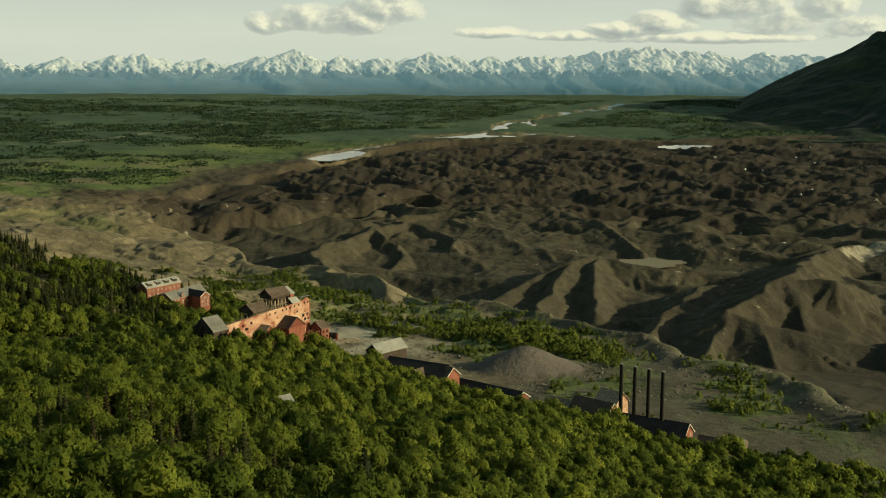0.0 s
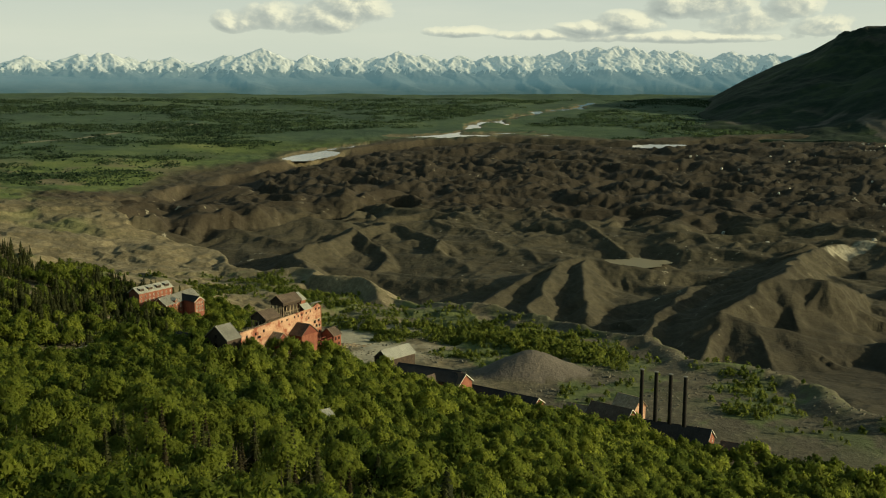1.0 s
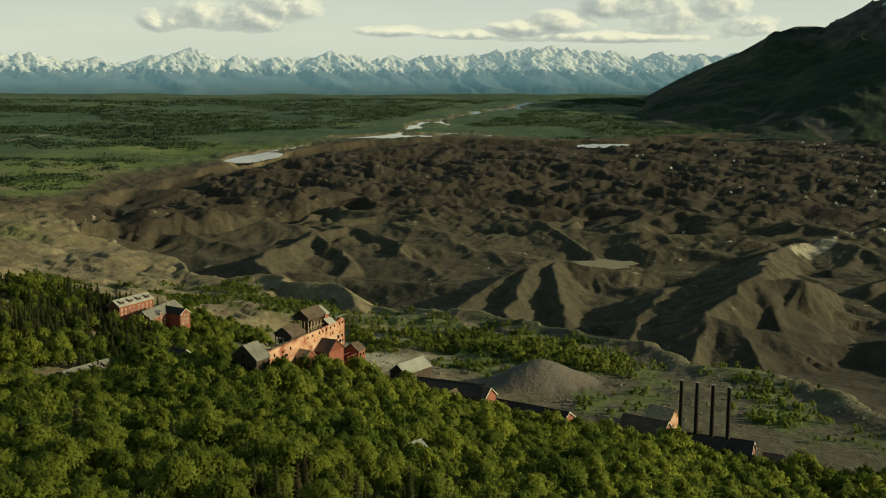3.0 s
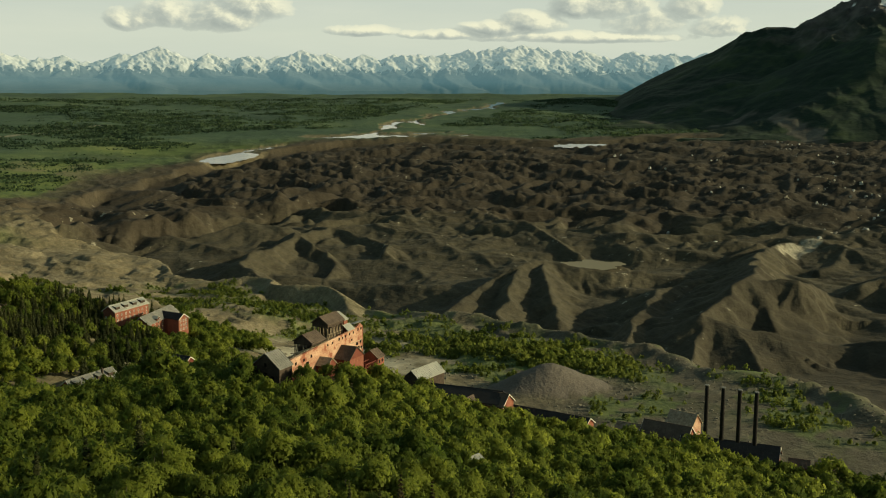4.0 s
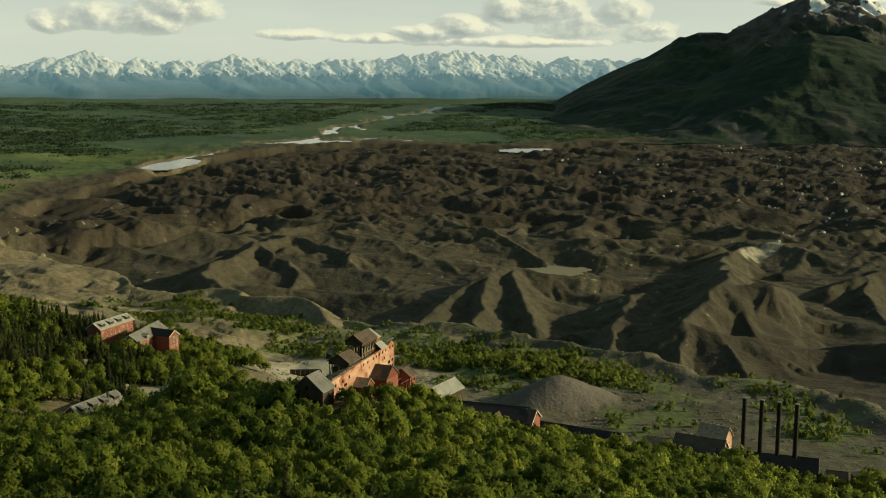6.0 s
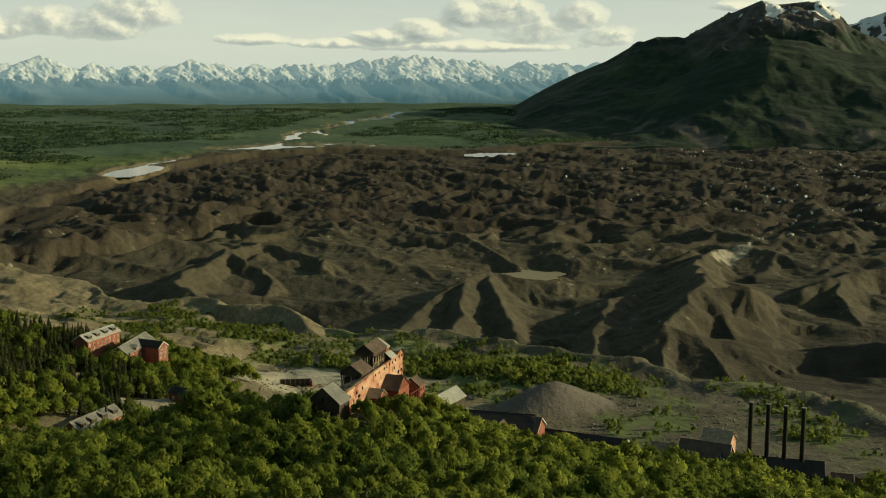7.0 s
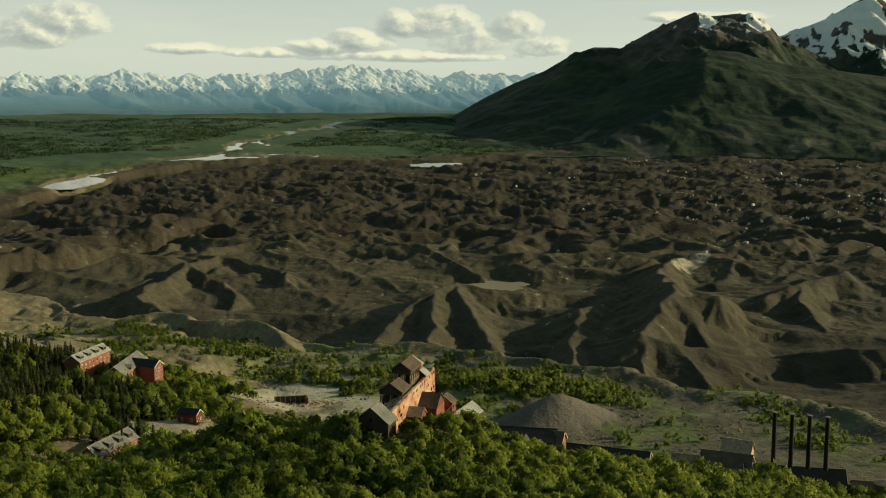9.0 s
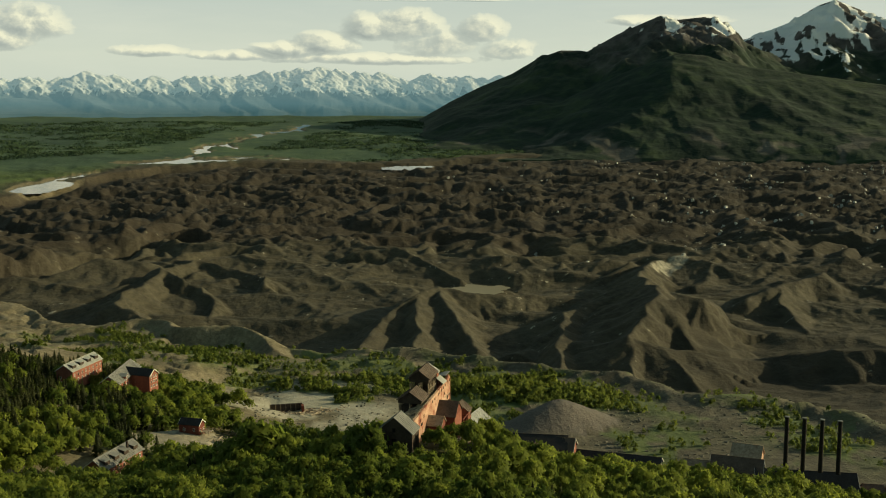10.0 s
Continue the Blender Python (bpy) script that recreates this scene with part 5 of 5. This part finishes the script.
def bunkhouses():
    P, Q, W, drop = (-229.5, 826), (-210.5, 856), 11.0, 3.8
    b = gable_house("bunkhouse", P, Q, -155, W, drop, -168, "long red bunkhouse with a pale tin roof among spruces", roof=M_PALETIN, windows=((-1, 8, 2, 3.0, 3.2), (1, 8, 2, 3.0, 3.2)), end_windows=2)
    dormers(b, math.hypot(19, 30), W, 13 - drop, 13, -1, 4, M_PALETIN)
    # hospital-like house: main range and a gabled cross wing in one building
    P, Q = (-205, 801), (-189, 842)
    b = gable_house("dormitory", P, Q, -158.5, 12.5, 4.6, -172, "red two-winged dormitory with grey tin roof and white trim", roof=M_TIN, windows=((-1, 8, 3, 2.2, 2.8), (1, 8, 2, 2.6, 3.0)), end_windows=3)
    L, yaw = math.hypot(16, 41), math.degrees(math.atan2(41, 16))
    inv = b.matrix_world.inverted()
    wp, wq = inv @ Vector((-194, 828, -159.5)), inv @ Vector((-177.5, 814, -159.5))
    mid, d = (wp + wq) / 2, (wq - wp)
    wl, wyaw = d.length, math.degrees(math.atan2(d.y, d.x))
    bm = bmesh.new()
    prism(bm, [(-4.6, -3), (4.6, -3), (4.6, 9.3), (0, 12.5), (-4.6, 9.3)], -wl / 2, wl / 2)
    body = part("wing_wall", bm, M_RED, b, "red gabled cross wing")
    body.matrix_local = pose(mid.x, mid.y, 0, 0, 0, wyaw)
    for s in (1, -1):
        roof_slab("wing_roof", M_DARKROOF, body, wl, 9.2, 9.3, 12.5, s, 0.6, 0.22, 1.5)
    bm = bmesh.new()
    for s in (1, -1):
        prism(bm, [(0, 12.3), (s * 5.2, 8.7), (s * 5.2, 9.2), (0, 12.85)], wl / 2 + 0.6, wl / 2 + 0.75)
    part("bargeboard", bm, M_WHITE, body, "white bargeboard")
    for r in range(3):
        for c in (-2.6, 0, 2.6):
            window(body, wl / 2 + 0.03, c, 2.2 + 2.9 * r, 1, 0, 1.0, 1.4)
    bm = bmesh.new()
    prism(bm, [(-1.5, 8.5), (1.5, 8.5), (1.5, 10.2), (0, 11.6), (-1.5, 10.2)], 0, 4.0)
    dm = part("dormer", bm, M_RED, b, "small gabled dormer with white trim")
    dm.matrix_local = pose(-L * 0.22, -5.4, 0.8, 0, 0, -90) @ pose(-2.4, 0, 0)
    bm = bmesh.new()
    for s in (1, -1):
        prism(bm, [(0, 11.6), (s * 2.0, 9.8), (s * 2.0, 10.05), (0, 11.85)], -0.2, 4.4)
    part("dormer_roof", bm, M_PALETIN, dm)
    window(dm, 4.03, 0, 9.6, 1, 0, 0.9, 1.1)


def red_hut():
    b = gable_house("store_house", (-173.5, 713), (-164.2, 706), -163.2, 6.4, 2.3, -170.4, "small dark red store house with white trim on the yard", wall=M_REDTRIM, roof=M_DARKROOF, end_windows=1, windows=((-1, 2, 1, 2.0, 3), (1, 2, 1, 2.0, 3)), over=0.5)
    bm = bmesh.new()
    add_box(bm, 6.4, 11.5, -2.4, 2.4, 0.9, 1.1)
    for x in (6.8, 9, 11.2):
        for y in (-2.2, 2.2):
            add_box(bm, x - 0.12, x + 0.12, y - 0.12, y + 0.12, -0.6, 2.0)
    add_box(bm, 6.4, 11.5, -2.35, -2.2, 1.85, 2.0)
    add_box(bm, 6.4, 11.5, 2.2, 2.35, 1.85, 2.0)
    part("porch", bm, M_RUBBLE, b, "pale timber porch with rails")


def small_sheds():
    gable_house("shed", (-56, 361), (-50.5, 365.5), -110.5, 5.0, 1.4, ground_z(-53, 363), "small shed with a bright tin roof among alders", wall=M_TIMBER, roof=M_PALETIN, trim=False, seams=0.8, category="shed")
    z = ground_z(-150, 835)
    gable_house("shed", (-154, 832), (-147, 838), z + 5.0, 5.5, 1.6, z, "low shed with a pale tin roof beside shrubs", wall=M_TIMBER, roof=M_PALETIN, trim=False, seams=0.9, category="shed")


def town_row():
    """The row of mill buildings on the terrace below the wood."""
    gable_house("leaching_plant", (-37, 646), (-20.5, 664), -160.5, 11.5, 4.6, -190, "tall plant building with a bright tin roof", roof=M_PALETIN, wall=M_DARKWOOD, trim=False, seams=1.2, windows=((-1, 5, 3, 6, 5),))
    gable_house("warehouse", (-26, 641), (10, 620), -166.8, 15, 5.0, -190, "dark-roofed long warehouse with red walls", roof=M_DARKROOF, trim=False, windows=((-1, 9, 2, 4, 4),), seams=0)
    shop = gable_house("machine_shop", (-9, 633), (12.5, 616.5), -167.5, 14, 5.2, -188, "red machine shop with a cross wing and white-trimmed gable", roof=M_BROWNROOF, windows=((-1, 5, 2, 4, 4), (1, 5, 2, 4, 4)), end_windows=3, seams=1.6)
    bm = bmesh.new()
    prism(bm, [(-5, -3), (5, -3), (5, 15.2), (0, 18.9), (-5, 15.2)], -6, 6)
    wing = part("cross_wing", bm, M_REDTRIM, shop, "dark red cross wing")
    wing.matrix_local = pose(-5.5, -7.0, 0, 0, 0, 90)
    for side in (1, -1):
        roof_slab("wing_roof", M_BROWNROOF, wing, 12, 10, 15.2, 18.9, side, 0.6, 0.22, 1.6)
    for y in (-2.4, 2.4):
        window(wing, -6.03, y, 13.6, -1, 0, 1.0, 1.4)
    gable_house("train_shed", (13, 631), (53, 598), -177, 13, 4.0, -193, "long low shed with a black tar roof", roof=M_DARKROOF, windows=((-1, 12, 1, 5, 4),), end_windows=2, seams=2.2)
    gable_house("transformer_house", (72, 606), (84, 596), -182, 9, 2.5, -194, "weathered shed with a pale sagging roof", roof=M_TIMBER, wall=M_TIMBER, trim=False, category="shed")
    gable_house("boiler_house", (84, 597), (103, 580), -178.5, 13, 5.5, -194, "rusty brown-roofed boiler house", roof=M_BROWNROOF, windows=((-1, 5, 1, 5, 4),), seams=1.5)
    gable_house("coal_bin", (100, 601), (110, 590), -175, 11, 5.5, -193, "steep-roofed coal bin with pale sunlit boards", roof=M_RUBBLE, wall=M_PALE, trim=False, seams=1.0)
    pp = gable_house("power_plant", (98, 579), (140, 554), -182, 18, 6.5, -197, "red power plant with a dark blue-grey roof", roof=M_DARKROOF, windows=((-1, 10, 2, 4, 3.5),), end_windows=3, seams=2.0)
    gable_house("pump_house", (147, 556), (155, 551), -189, 8, 2.5, -197, "small pump house with a rusty roof", roof=M_BROWNROOF, trim=False, category="shed")
    bm = bmesh.new()
    bmesh.ops.create_cone(bm, cap_ends=True, segments=24, radius1=6.2, radius2=6.2, depth=5.0, matrix=Matrix.Translation((0, 0, 2.0)))
    tank = new("water_tank")
    tank.matrix_world = pose(166, 553, -196)
    part("tank_wall", bm, M_BROWNROOF, tank)
    bm = bmesh.new()
    bmesh.ops.create_cone(bm, cap_ends=True, segments=24, radius1=6.6, radius2=1.0, depth=1.6, matrix=Matrix.Translation((0, 0, 5.3)))
    part("tank_roof", bm, M_TIMBER, tank)
    tagged(tank, "round rusty water tank with a low conical roof", "tank")


def stacks():
    for i in range(4):
        t = i / 3
        x, y = 104.6 + 19.5 * t, 564.7 - 15.7 * t
        s = new("smokestack")
        s.matrix_world = pose(x, y, -178.5)
        bm = bmesh.new()
        bmesh.ops.create_cone(bm, cap_ends=True, segments=20, radius1=1.12, radius2=0.98, depth=27.2, matrix=Matrix.Translation((0, 0, 13.6)))
        part("pipe", bm, M_STACK, s)
        for z in (0.6, 7.0, 14.0, 21.0):
            bm = bmesh.new()
            bmesh.ops.create_cone(bm, cap_ends=True, segments=20, radius1=1.26, radius2=1.26, depth=0.3, matrix=Matrix.Translation((0, 0, z)))
            part("band", bm, M_STACK, s)
        bm = bmesh.new()
        bmesh.ops.create_cone(bm, cap_ends=True, segments=20, radius1=1.22, radius2=1.22, depth=0.45, matrix=Matrix.Translation((0, 0, 27.2)))
        part("rim", bm, M_TIN, s, "pale rusted rim")
        tagged(s, "tall black steel smokestack above the power plant roof", "smokestack", "smokestacks of the power plant")


# ---- the concentration mill: a long stepped building, its length along U, its sunlit side along N ----
MU = Vector((0.577, 0.817, 0))
MN = Vector((0.817, -0.577, 0))
MO = Vector((-108.0, 530.0, 0))


def mill():
    mill_ob = new("mill")
    z0 = -172.0
    m = Matrix(((MU.x, -MN.x, 0, MO.x), (MU.y, -MN.y, 0, MO.y), (0, 0, 1, z0), (0, 0, 0, 1)))
    mill_ob.matrix_world = m

    # local axes: x along the wall, y back from the sunlit wall, z up from -172
    def Z(z):
        return z - z0
    rng = random.Random(5)
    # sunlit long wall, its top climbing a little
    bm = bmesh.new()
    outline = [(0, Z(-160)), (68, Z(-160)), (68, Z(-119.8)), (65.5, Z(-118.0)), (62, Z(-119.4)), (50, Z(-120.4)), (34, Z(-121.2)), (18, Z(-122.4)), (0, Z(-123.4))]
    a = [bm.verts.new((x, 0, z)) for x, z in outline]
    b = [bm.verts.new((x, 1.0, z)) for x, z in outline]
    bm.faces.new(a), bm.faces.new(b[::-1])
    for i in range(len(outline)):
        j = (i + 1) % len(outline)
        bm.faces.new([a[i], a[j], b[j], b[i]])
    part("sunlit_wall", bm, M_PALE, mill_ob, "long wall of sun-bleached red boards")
    for x, z, w, h in [(5, -126, .6, .7), (5, -128.5, .6, .7), (9.5, -125.8, .6, .7), (13, -128.2, .5, .6), (16, -125.5, .6, .7), (18.5, -127.6, 1.3, .6), (22, -125, .6, .7), (36, -122.8, .5, .5), (40, -122.7, .5, .5),
                 (46, -122.2, .5, .6), (49, -122.1, .5, .6), (52, -121.9, .5, .6), (55.5, -121.6, .5, .6), (59, -121.4, .5, .6), (63.5, -120.8, .5, .6), (66.2, -120.8, .5, .6),
                 (62.5, -127.8, .9, .8), (66, -127.2, .7, .8), (64, -130.2, .8, .9), (66.5, -130.6, .6, .8), (60, -131.5, .8, .8), (66.4, -133.6, .6, .8), (57.5, -124.8, .5, .5)]:
        bmw = bmesh.new()
        add_box(bmw, x - w, x + w, -0.06, 0.3, Z(z) - h, Z(z) + h)
        part("window_opening", bmw, M_GLASS, mill_ob)
    for z in (-126.6, -131.0):
        boxed("board_band", M_RUBBLE, mill_ob, 56, 67.8, -0.08, 0.05, Z(z) - 0.18, Z(z) + 0.18)
    boxed("corner_board", M_RED, mill_ob, 67.6, 68.12, -0.1, 0.5, Z(-150), Z(-119.9))
    boxed("end_wall", M_RED, mill_ob, 66.8, 68, 1.0, 13, 0, Z(-121.5))
    boxed("back_wall", M_DARKWOOD, mill_ob, 0, 66.8, 12.4, 13.4, 0, Z(-127))
    boxed("start_wall", M_REDTRIM, mill_ob, 0, 1.0, 1.0, 12.4, 0, Z(-126))
    # broken roof deck behind the wall
    bm = bmesh.new()
    prism(bm, [(1.0, Z(-124.6)), (12.4, Z(-128)), (12.4, Z(-128.4)), (1.0, Z(-125))], 1.0, 66.8)
    part("roof_deck", bm, M_RUBBLE, mill_ob, "broken pale roof boards")
    for i in range(34):
        x = 1.5 + i * 1.1 + rng.uniform(-0.3, 0.3)
        bm = bmesh.new()
        zt = -123.2 + 2.2 * x / 36
        add_beam(bm, (x, 0.9, Z(zt)), (x + rng.uniform(-0.9, 0.9), rng.uniform(4.0, 8.5), Z(zt - 2.3) + rng.uniform(-0.4, 0.9)), rng.uniform(0.25, 0.45))
        part("rafter", bm, M_RUBBLE, mill_ob)
    # curved roof over the far end
    for i in range(4):
        a0, a1 = i / 4, (i + 1) / 4
        bm = bmesh.new()
        f = lambda t: (0.3 + 9.0 * t, Z(-117.6) - 4.6 * t * t)
        (y0, p0), (y1, p1) = f(a0), f(a1)
        prism(bm, [(y0, p0), (y1, p1), (y1, p1 + 0.3), (y0, p0 + 0.3)], 60.5, 69)
        part("end_roof", bm, M_TIN, mill_ob, "grey tin roof at the end")

    def block(nm, x0, x1, y0, y1, zfoot, zeave, zridge, wall, roof, along, label, over=0.7):
        """A gabled block; along: 'x' or 'y' for its ridge."""
        L, W = (x1 - x0, y1 - y0) if along == 'x' else (y1 - y0, x1 - x0)
        bm = bmesh.new()
        prism(bm, [(-W / 2, Z(zfoot)), (W / 2, Z(zfoot)), (W / 2, Z(zeave)), (0, Z(zridge) - 0.02), (-W / 2, Z(zeave))], -L / 2, L / 2)
        body = part(nm, bm, wall, mill_ob, label)
        body.matrix_local = pose((x0 + x1) / 2, (y0 + y1) / 2, 0, 0, 0, 0 if along == 'x' else -90)
        for s in (1, -1):
            roof_slab("block_roof", roof, body, L, W, Z(zeave), Z(zridge), s, over, 0.25, 1.4, rng)
        return body, L, W
    # tower head on open framing
    block("tower_head", 40.5, 54.2, 2.9, 11.6, -115.8, -113.9, -110.8, M_DARKWOOD, M_BROWNROOF, 'x', "weathered brown tower head with open framing")
    for x in (40.8, 43.5, 46.2, 48.9, 51.6, 53.9):
        for y in (3.2, 7.3, 11.3):
            bm = bmesh.new()
            add_box(bm, x - 0.26, x + 0.26, y - 0.26, y + 0.26, Z(-128), Z(-116.4))
            part("tower_post", bm, M_TIMBER, mill_ob)
    boxed("tower_core", M_DARKWOOD, mill_ob, 46.5, 53.4, 4.6, 10.8, Z(-128), Z(-116.0), label="dark timber interior of the tower")
    for x in (40.8, 43.5, 46.2, 48.9):
        bm = bmesh.new()
        add_beam(bm, (x, 3.0, Z(-123.5)), (x + 2.7, 3.0, Z(-116.4)), 0.3)
        part("tower_brace", bm, M_TIMBER, mill_ob)
    for z in (-119.2, -121.6):
        bm = bmesh.new()
        add_beam(bm, (40.5, 2.9, Z(z)), (54.2, 2.9, Z(z)), 0.32)
        part("tower_girt", bm, M_TIMBER, mill_ob)
    # bright tin lean-to beside the tower
    bm = bmesh.new()
    prism(bm, [(2.3, Z(-115.0)), (8, Z(-111.6)), (8, Z(-111.3)), (2.3, Z(-114.6))], 54.8, 58.6)
    part("lean_to_roof", bm, M_PALETIN, mill_ob, "bright tin lean-to roof")
    boxed("lean_to_wall", M_RED, mill_ob, 55, 58.4, 2.9, 12.6, Z(-121), Z(-115.3))
    bm = bmesh.new()
    prism(bm, [(-0.4, Z(-119.8)), (2.8, Z(-117.2)), (2.8, Z(-116.9)), (-0.4, Z(-119.5))], 53.5, 60)
    part("skirt_roof", bm, M_PALETIN, mill_ob, "bright tin skirt roof")
    # middle block: a roof on open framing round a dark solid core
    block("middle_block", 26.0, 36.5, 2.2, 12.4, -121.4, -119.9, -116.6, M_DARKWOOD, M_BROWNROOF, 'x', "open middle block with a brown roof")
    for x in (26.3, 28.8, 31.3, 33.8, 36.2):
        for y in (2.6, 7.4, 12.0):
            boxed("middle_post", M_TIMBER, mill_ob, x - 0.2, x + 0.2, y - 0.2, y + 0.2, Z(-140 if y > 12 else -128), Z(-121.3))
    boxed("middle_core", M_DARKWOOD, mill_ob, 28.5, 36, 4.5, 11.6, Z(-132), Z(-123.2), label="dark solid core inside the framing")
    for x in (26.3, 28.8, 31.3, 33.8):
        bm = bmesh.new()
        add_beam(bm, (x, 12.1, Z(-129)), (x + 2.5, 12.1, Z(-121.6)), 0.25)
        part("middle_brace", bm, M_TIMBER, mill_ob)
    # loose planks and stubs left standing on the broken deck
    for i in range(46):
        x, y = rng.uniform(2, 58), rng.uniform(1.4, 12)
        base_z = -124.6 - 3.4 * (y - 1) / 11.4
        bm = bmesh.new()
        if i % 3 == 0:
            add_beam(bm, (x, y, Z(base_z)), (x + rng.uniform(-0.6, 0.6), y + rng.uniform(-0.6, 0.6), Z(base_z) + rng.uniform(1.2, 3.6)), rng.uniform(0.2, 0.35))
        else:
            add_beam(bm, (x, y, Z(base_z) + 0.3), (x + rng.uniform(-3.5, 3.5), y + rng.uniform(-2, 2), Z(base_z) + rng.uniform(0.2, 1.4)), rng.uniform(0.2, 0.4))
        part("broken_plank", bm, M_RUBBLE if i % 4 else M_DARKWOOD, mill_ob)
    # upper end block, nearest the wood; dark timber paints the shade on its gable
    block("upper_block", -8.0, 1.6, -3.4, 11.4, -142, -123.6, -117.6, M_DARKWOOD, M_TIN, 'x', "weathered upper block, walls darkened to paint shade, with a grey roof", 0.5)
    boxed("upper_annex", M_DARKWOOD, mill_ob, -6, 4, 12.2, 19, Z(-142), Z(-127), label="dark annex")
    for y, z, w, h in ((4.0, -127.5, 1.0, 1.4), (0.4, -128.5, 0.8, 1.1), (7.6, -128.5, 0.8, 1.1), (4.0, -122.6, 0.6, 0.8), (3.6, -135, 1.6, 2.4)):
        boxed("window_opening", M_GLASS, mill_ob, -8.07, -7.7, y - w, y + w, Z(z) - h, Z(z) + h)
    bm = bmesh.new()
    prism(bm, [(11.1, Z(-124.4)), (19.8, Z(-126.8)), (19.8, Z(-126.5)), (11.1, Z(-124.1))], -7.8, 4.6)
    part("annex_roof", bm, M_TIMBER, mill_ob)
    # wings thrown out from the sunlit wall
    block("side_wing", 41.5, 54.5, -8.5, -0.05, -150, -130.4, -125.4, M_REDTRIM, M_BROWNROOF, 'y', "red side wing with a brown roof", 0.5)
    block("low_wing", 25.5, 33, -6.5, -0.05, -148, -130.0, -126.9, M_REDTRIM, M_RUBBLE, 'y', "low red wing with bleached boards", 0.4)
    block("lower_wing", 68.2, 74.6, -8.4, 0.4, -158, -135.6, -132.2, M_RED, M_BROWNROOF, 'x', "tall lower wing with broken windows", 0.5)
    for x, z in ((70, -137.6), (72.8, -137.6), (70, -140.6), (72.8, -140.6), (71.4, -143.6)):
        boxed("window_opening", M_GLASS, mill_ob, x - 0.6, x + 0.6, -8.47, -8.2, Z(z) - 0.8, Z(z) + 0.8)
    # open red frame that is left of a further wing
    for x in (57, 60, 63, 66):
        for y in (-8.6, -4.4):
            boxed("frame_post", M_REDTRIM, mill_ob, x - 0.18, x + 0.18, y - 0.18, y + 0.18, Z(-156), Z(-136.4))
        boxed("frame_tie", M_REDTRIM, mill_ob, x - 0.14, x + 0.14, -8.4, -4.6, Z(-137), Z(-136.7))
    for y in (-8.6, -4.4):
        for z in (-136.4, -140.2):
            boxed("frame_girt", M_REDTRIM, mill_ob, 56.8, 66.2, y - 0.17, y + 0.17, Z(z), Z(z) + 0.34)
    # paler red paints sunlight on this gable; the wing's darker red paints shade
    boxed("wing_lit_gable", M_RED, mill_ob, 41.9, 54.1, -8.62, -8.52, Z(-148), Z(-130.6), label="gable boarding in a paler red that paints it sunlit")
    tagged(mill_ob, "ruined many-storeyed red timber ore mill with broken roofs", "mill")


def rubble(name, cx, cy, rx, ry, count, zoff, label, seed):
    """A spread of broken boards lying on the ground."""
    rng = random.Random(seed)
    bm = bmesh.new()
    pts = [(cx + rng.gauss(0, rx * 0.5), cy + rng.gauss(0, ry * 0.5)) for _ in range(count)]
    zs = land(np.array([p[0] for p in pts]), np.array([p[1] for p in pts]))[0]
    for (x, y), z in zip(pts, zs):
        a, l = rng.uniform(0, 6.3), rng.uniform(1.5, 6.0)
        d = Vector((math.cos(a) * l / 2, math.sin(a) * l / 2, rng.uniform(-0.25, 0.25) * l / 2))
        c = Vector((x, y, z + zoff + rng.uniform(0.1, 1.2)))
        add_beam(bm, c - d, c + d, rng.uniform(0.18, 0.5))
    me = bpy.data.meshes.new(name)
    bm.to_mesh(me)
    bm.free()
    me.materials.append(M_RUBBLE)
    tagged(new(name, me), label, "debris", kind="stuff")


def ruin_wall():
    """Ruined crib wall on the gravel beside the mill."""
    r = new("retaining_wall")
    z = ground_z(-84, 842)
    r.matrix_world = pose(-88, 842, z, 0, 0, -8)
    boxed("crib", M_DARKWOOD, r, -11, 11, -0.8, 0.8, -3, 6.0)
    boxed("return_wall", M_REDTRIM, r, 10.2, 11.8, -6, -0.8, -3, 5.4)
    for i in range(7):
        boxed("post", M_TIMBER, r, -10.6 + i * 3.4, -10.2 + i * 3.4, -1.1, -0.82, -3, 6.3)
    tagged(r, "ruined dark timber crib wall on pale gravel", "wall")


lodge()
bunkhouses()
red_hut()
small_sheds()
town_row()
stacks()
mill()
ruin_wall()
rubble("broken_boards", -128, 548, 16, 14, 260, 0.0, "scattered bleached boards beside the ruined mill", 3)
rubble("fallen_timber", -74, 556, 22, 9, 330, 0.0, "heap of fallen pale boards along the mill wall", 4)
rubble("timber_scraps", -72, 835, 18, 10, 160, 0.0, "pale timber scraps on the gravel", 5)
rubble("yard_scrap", -152, 692, 8, 5, 70, 0.0, "scrap boards stacked in the yard", 6)
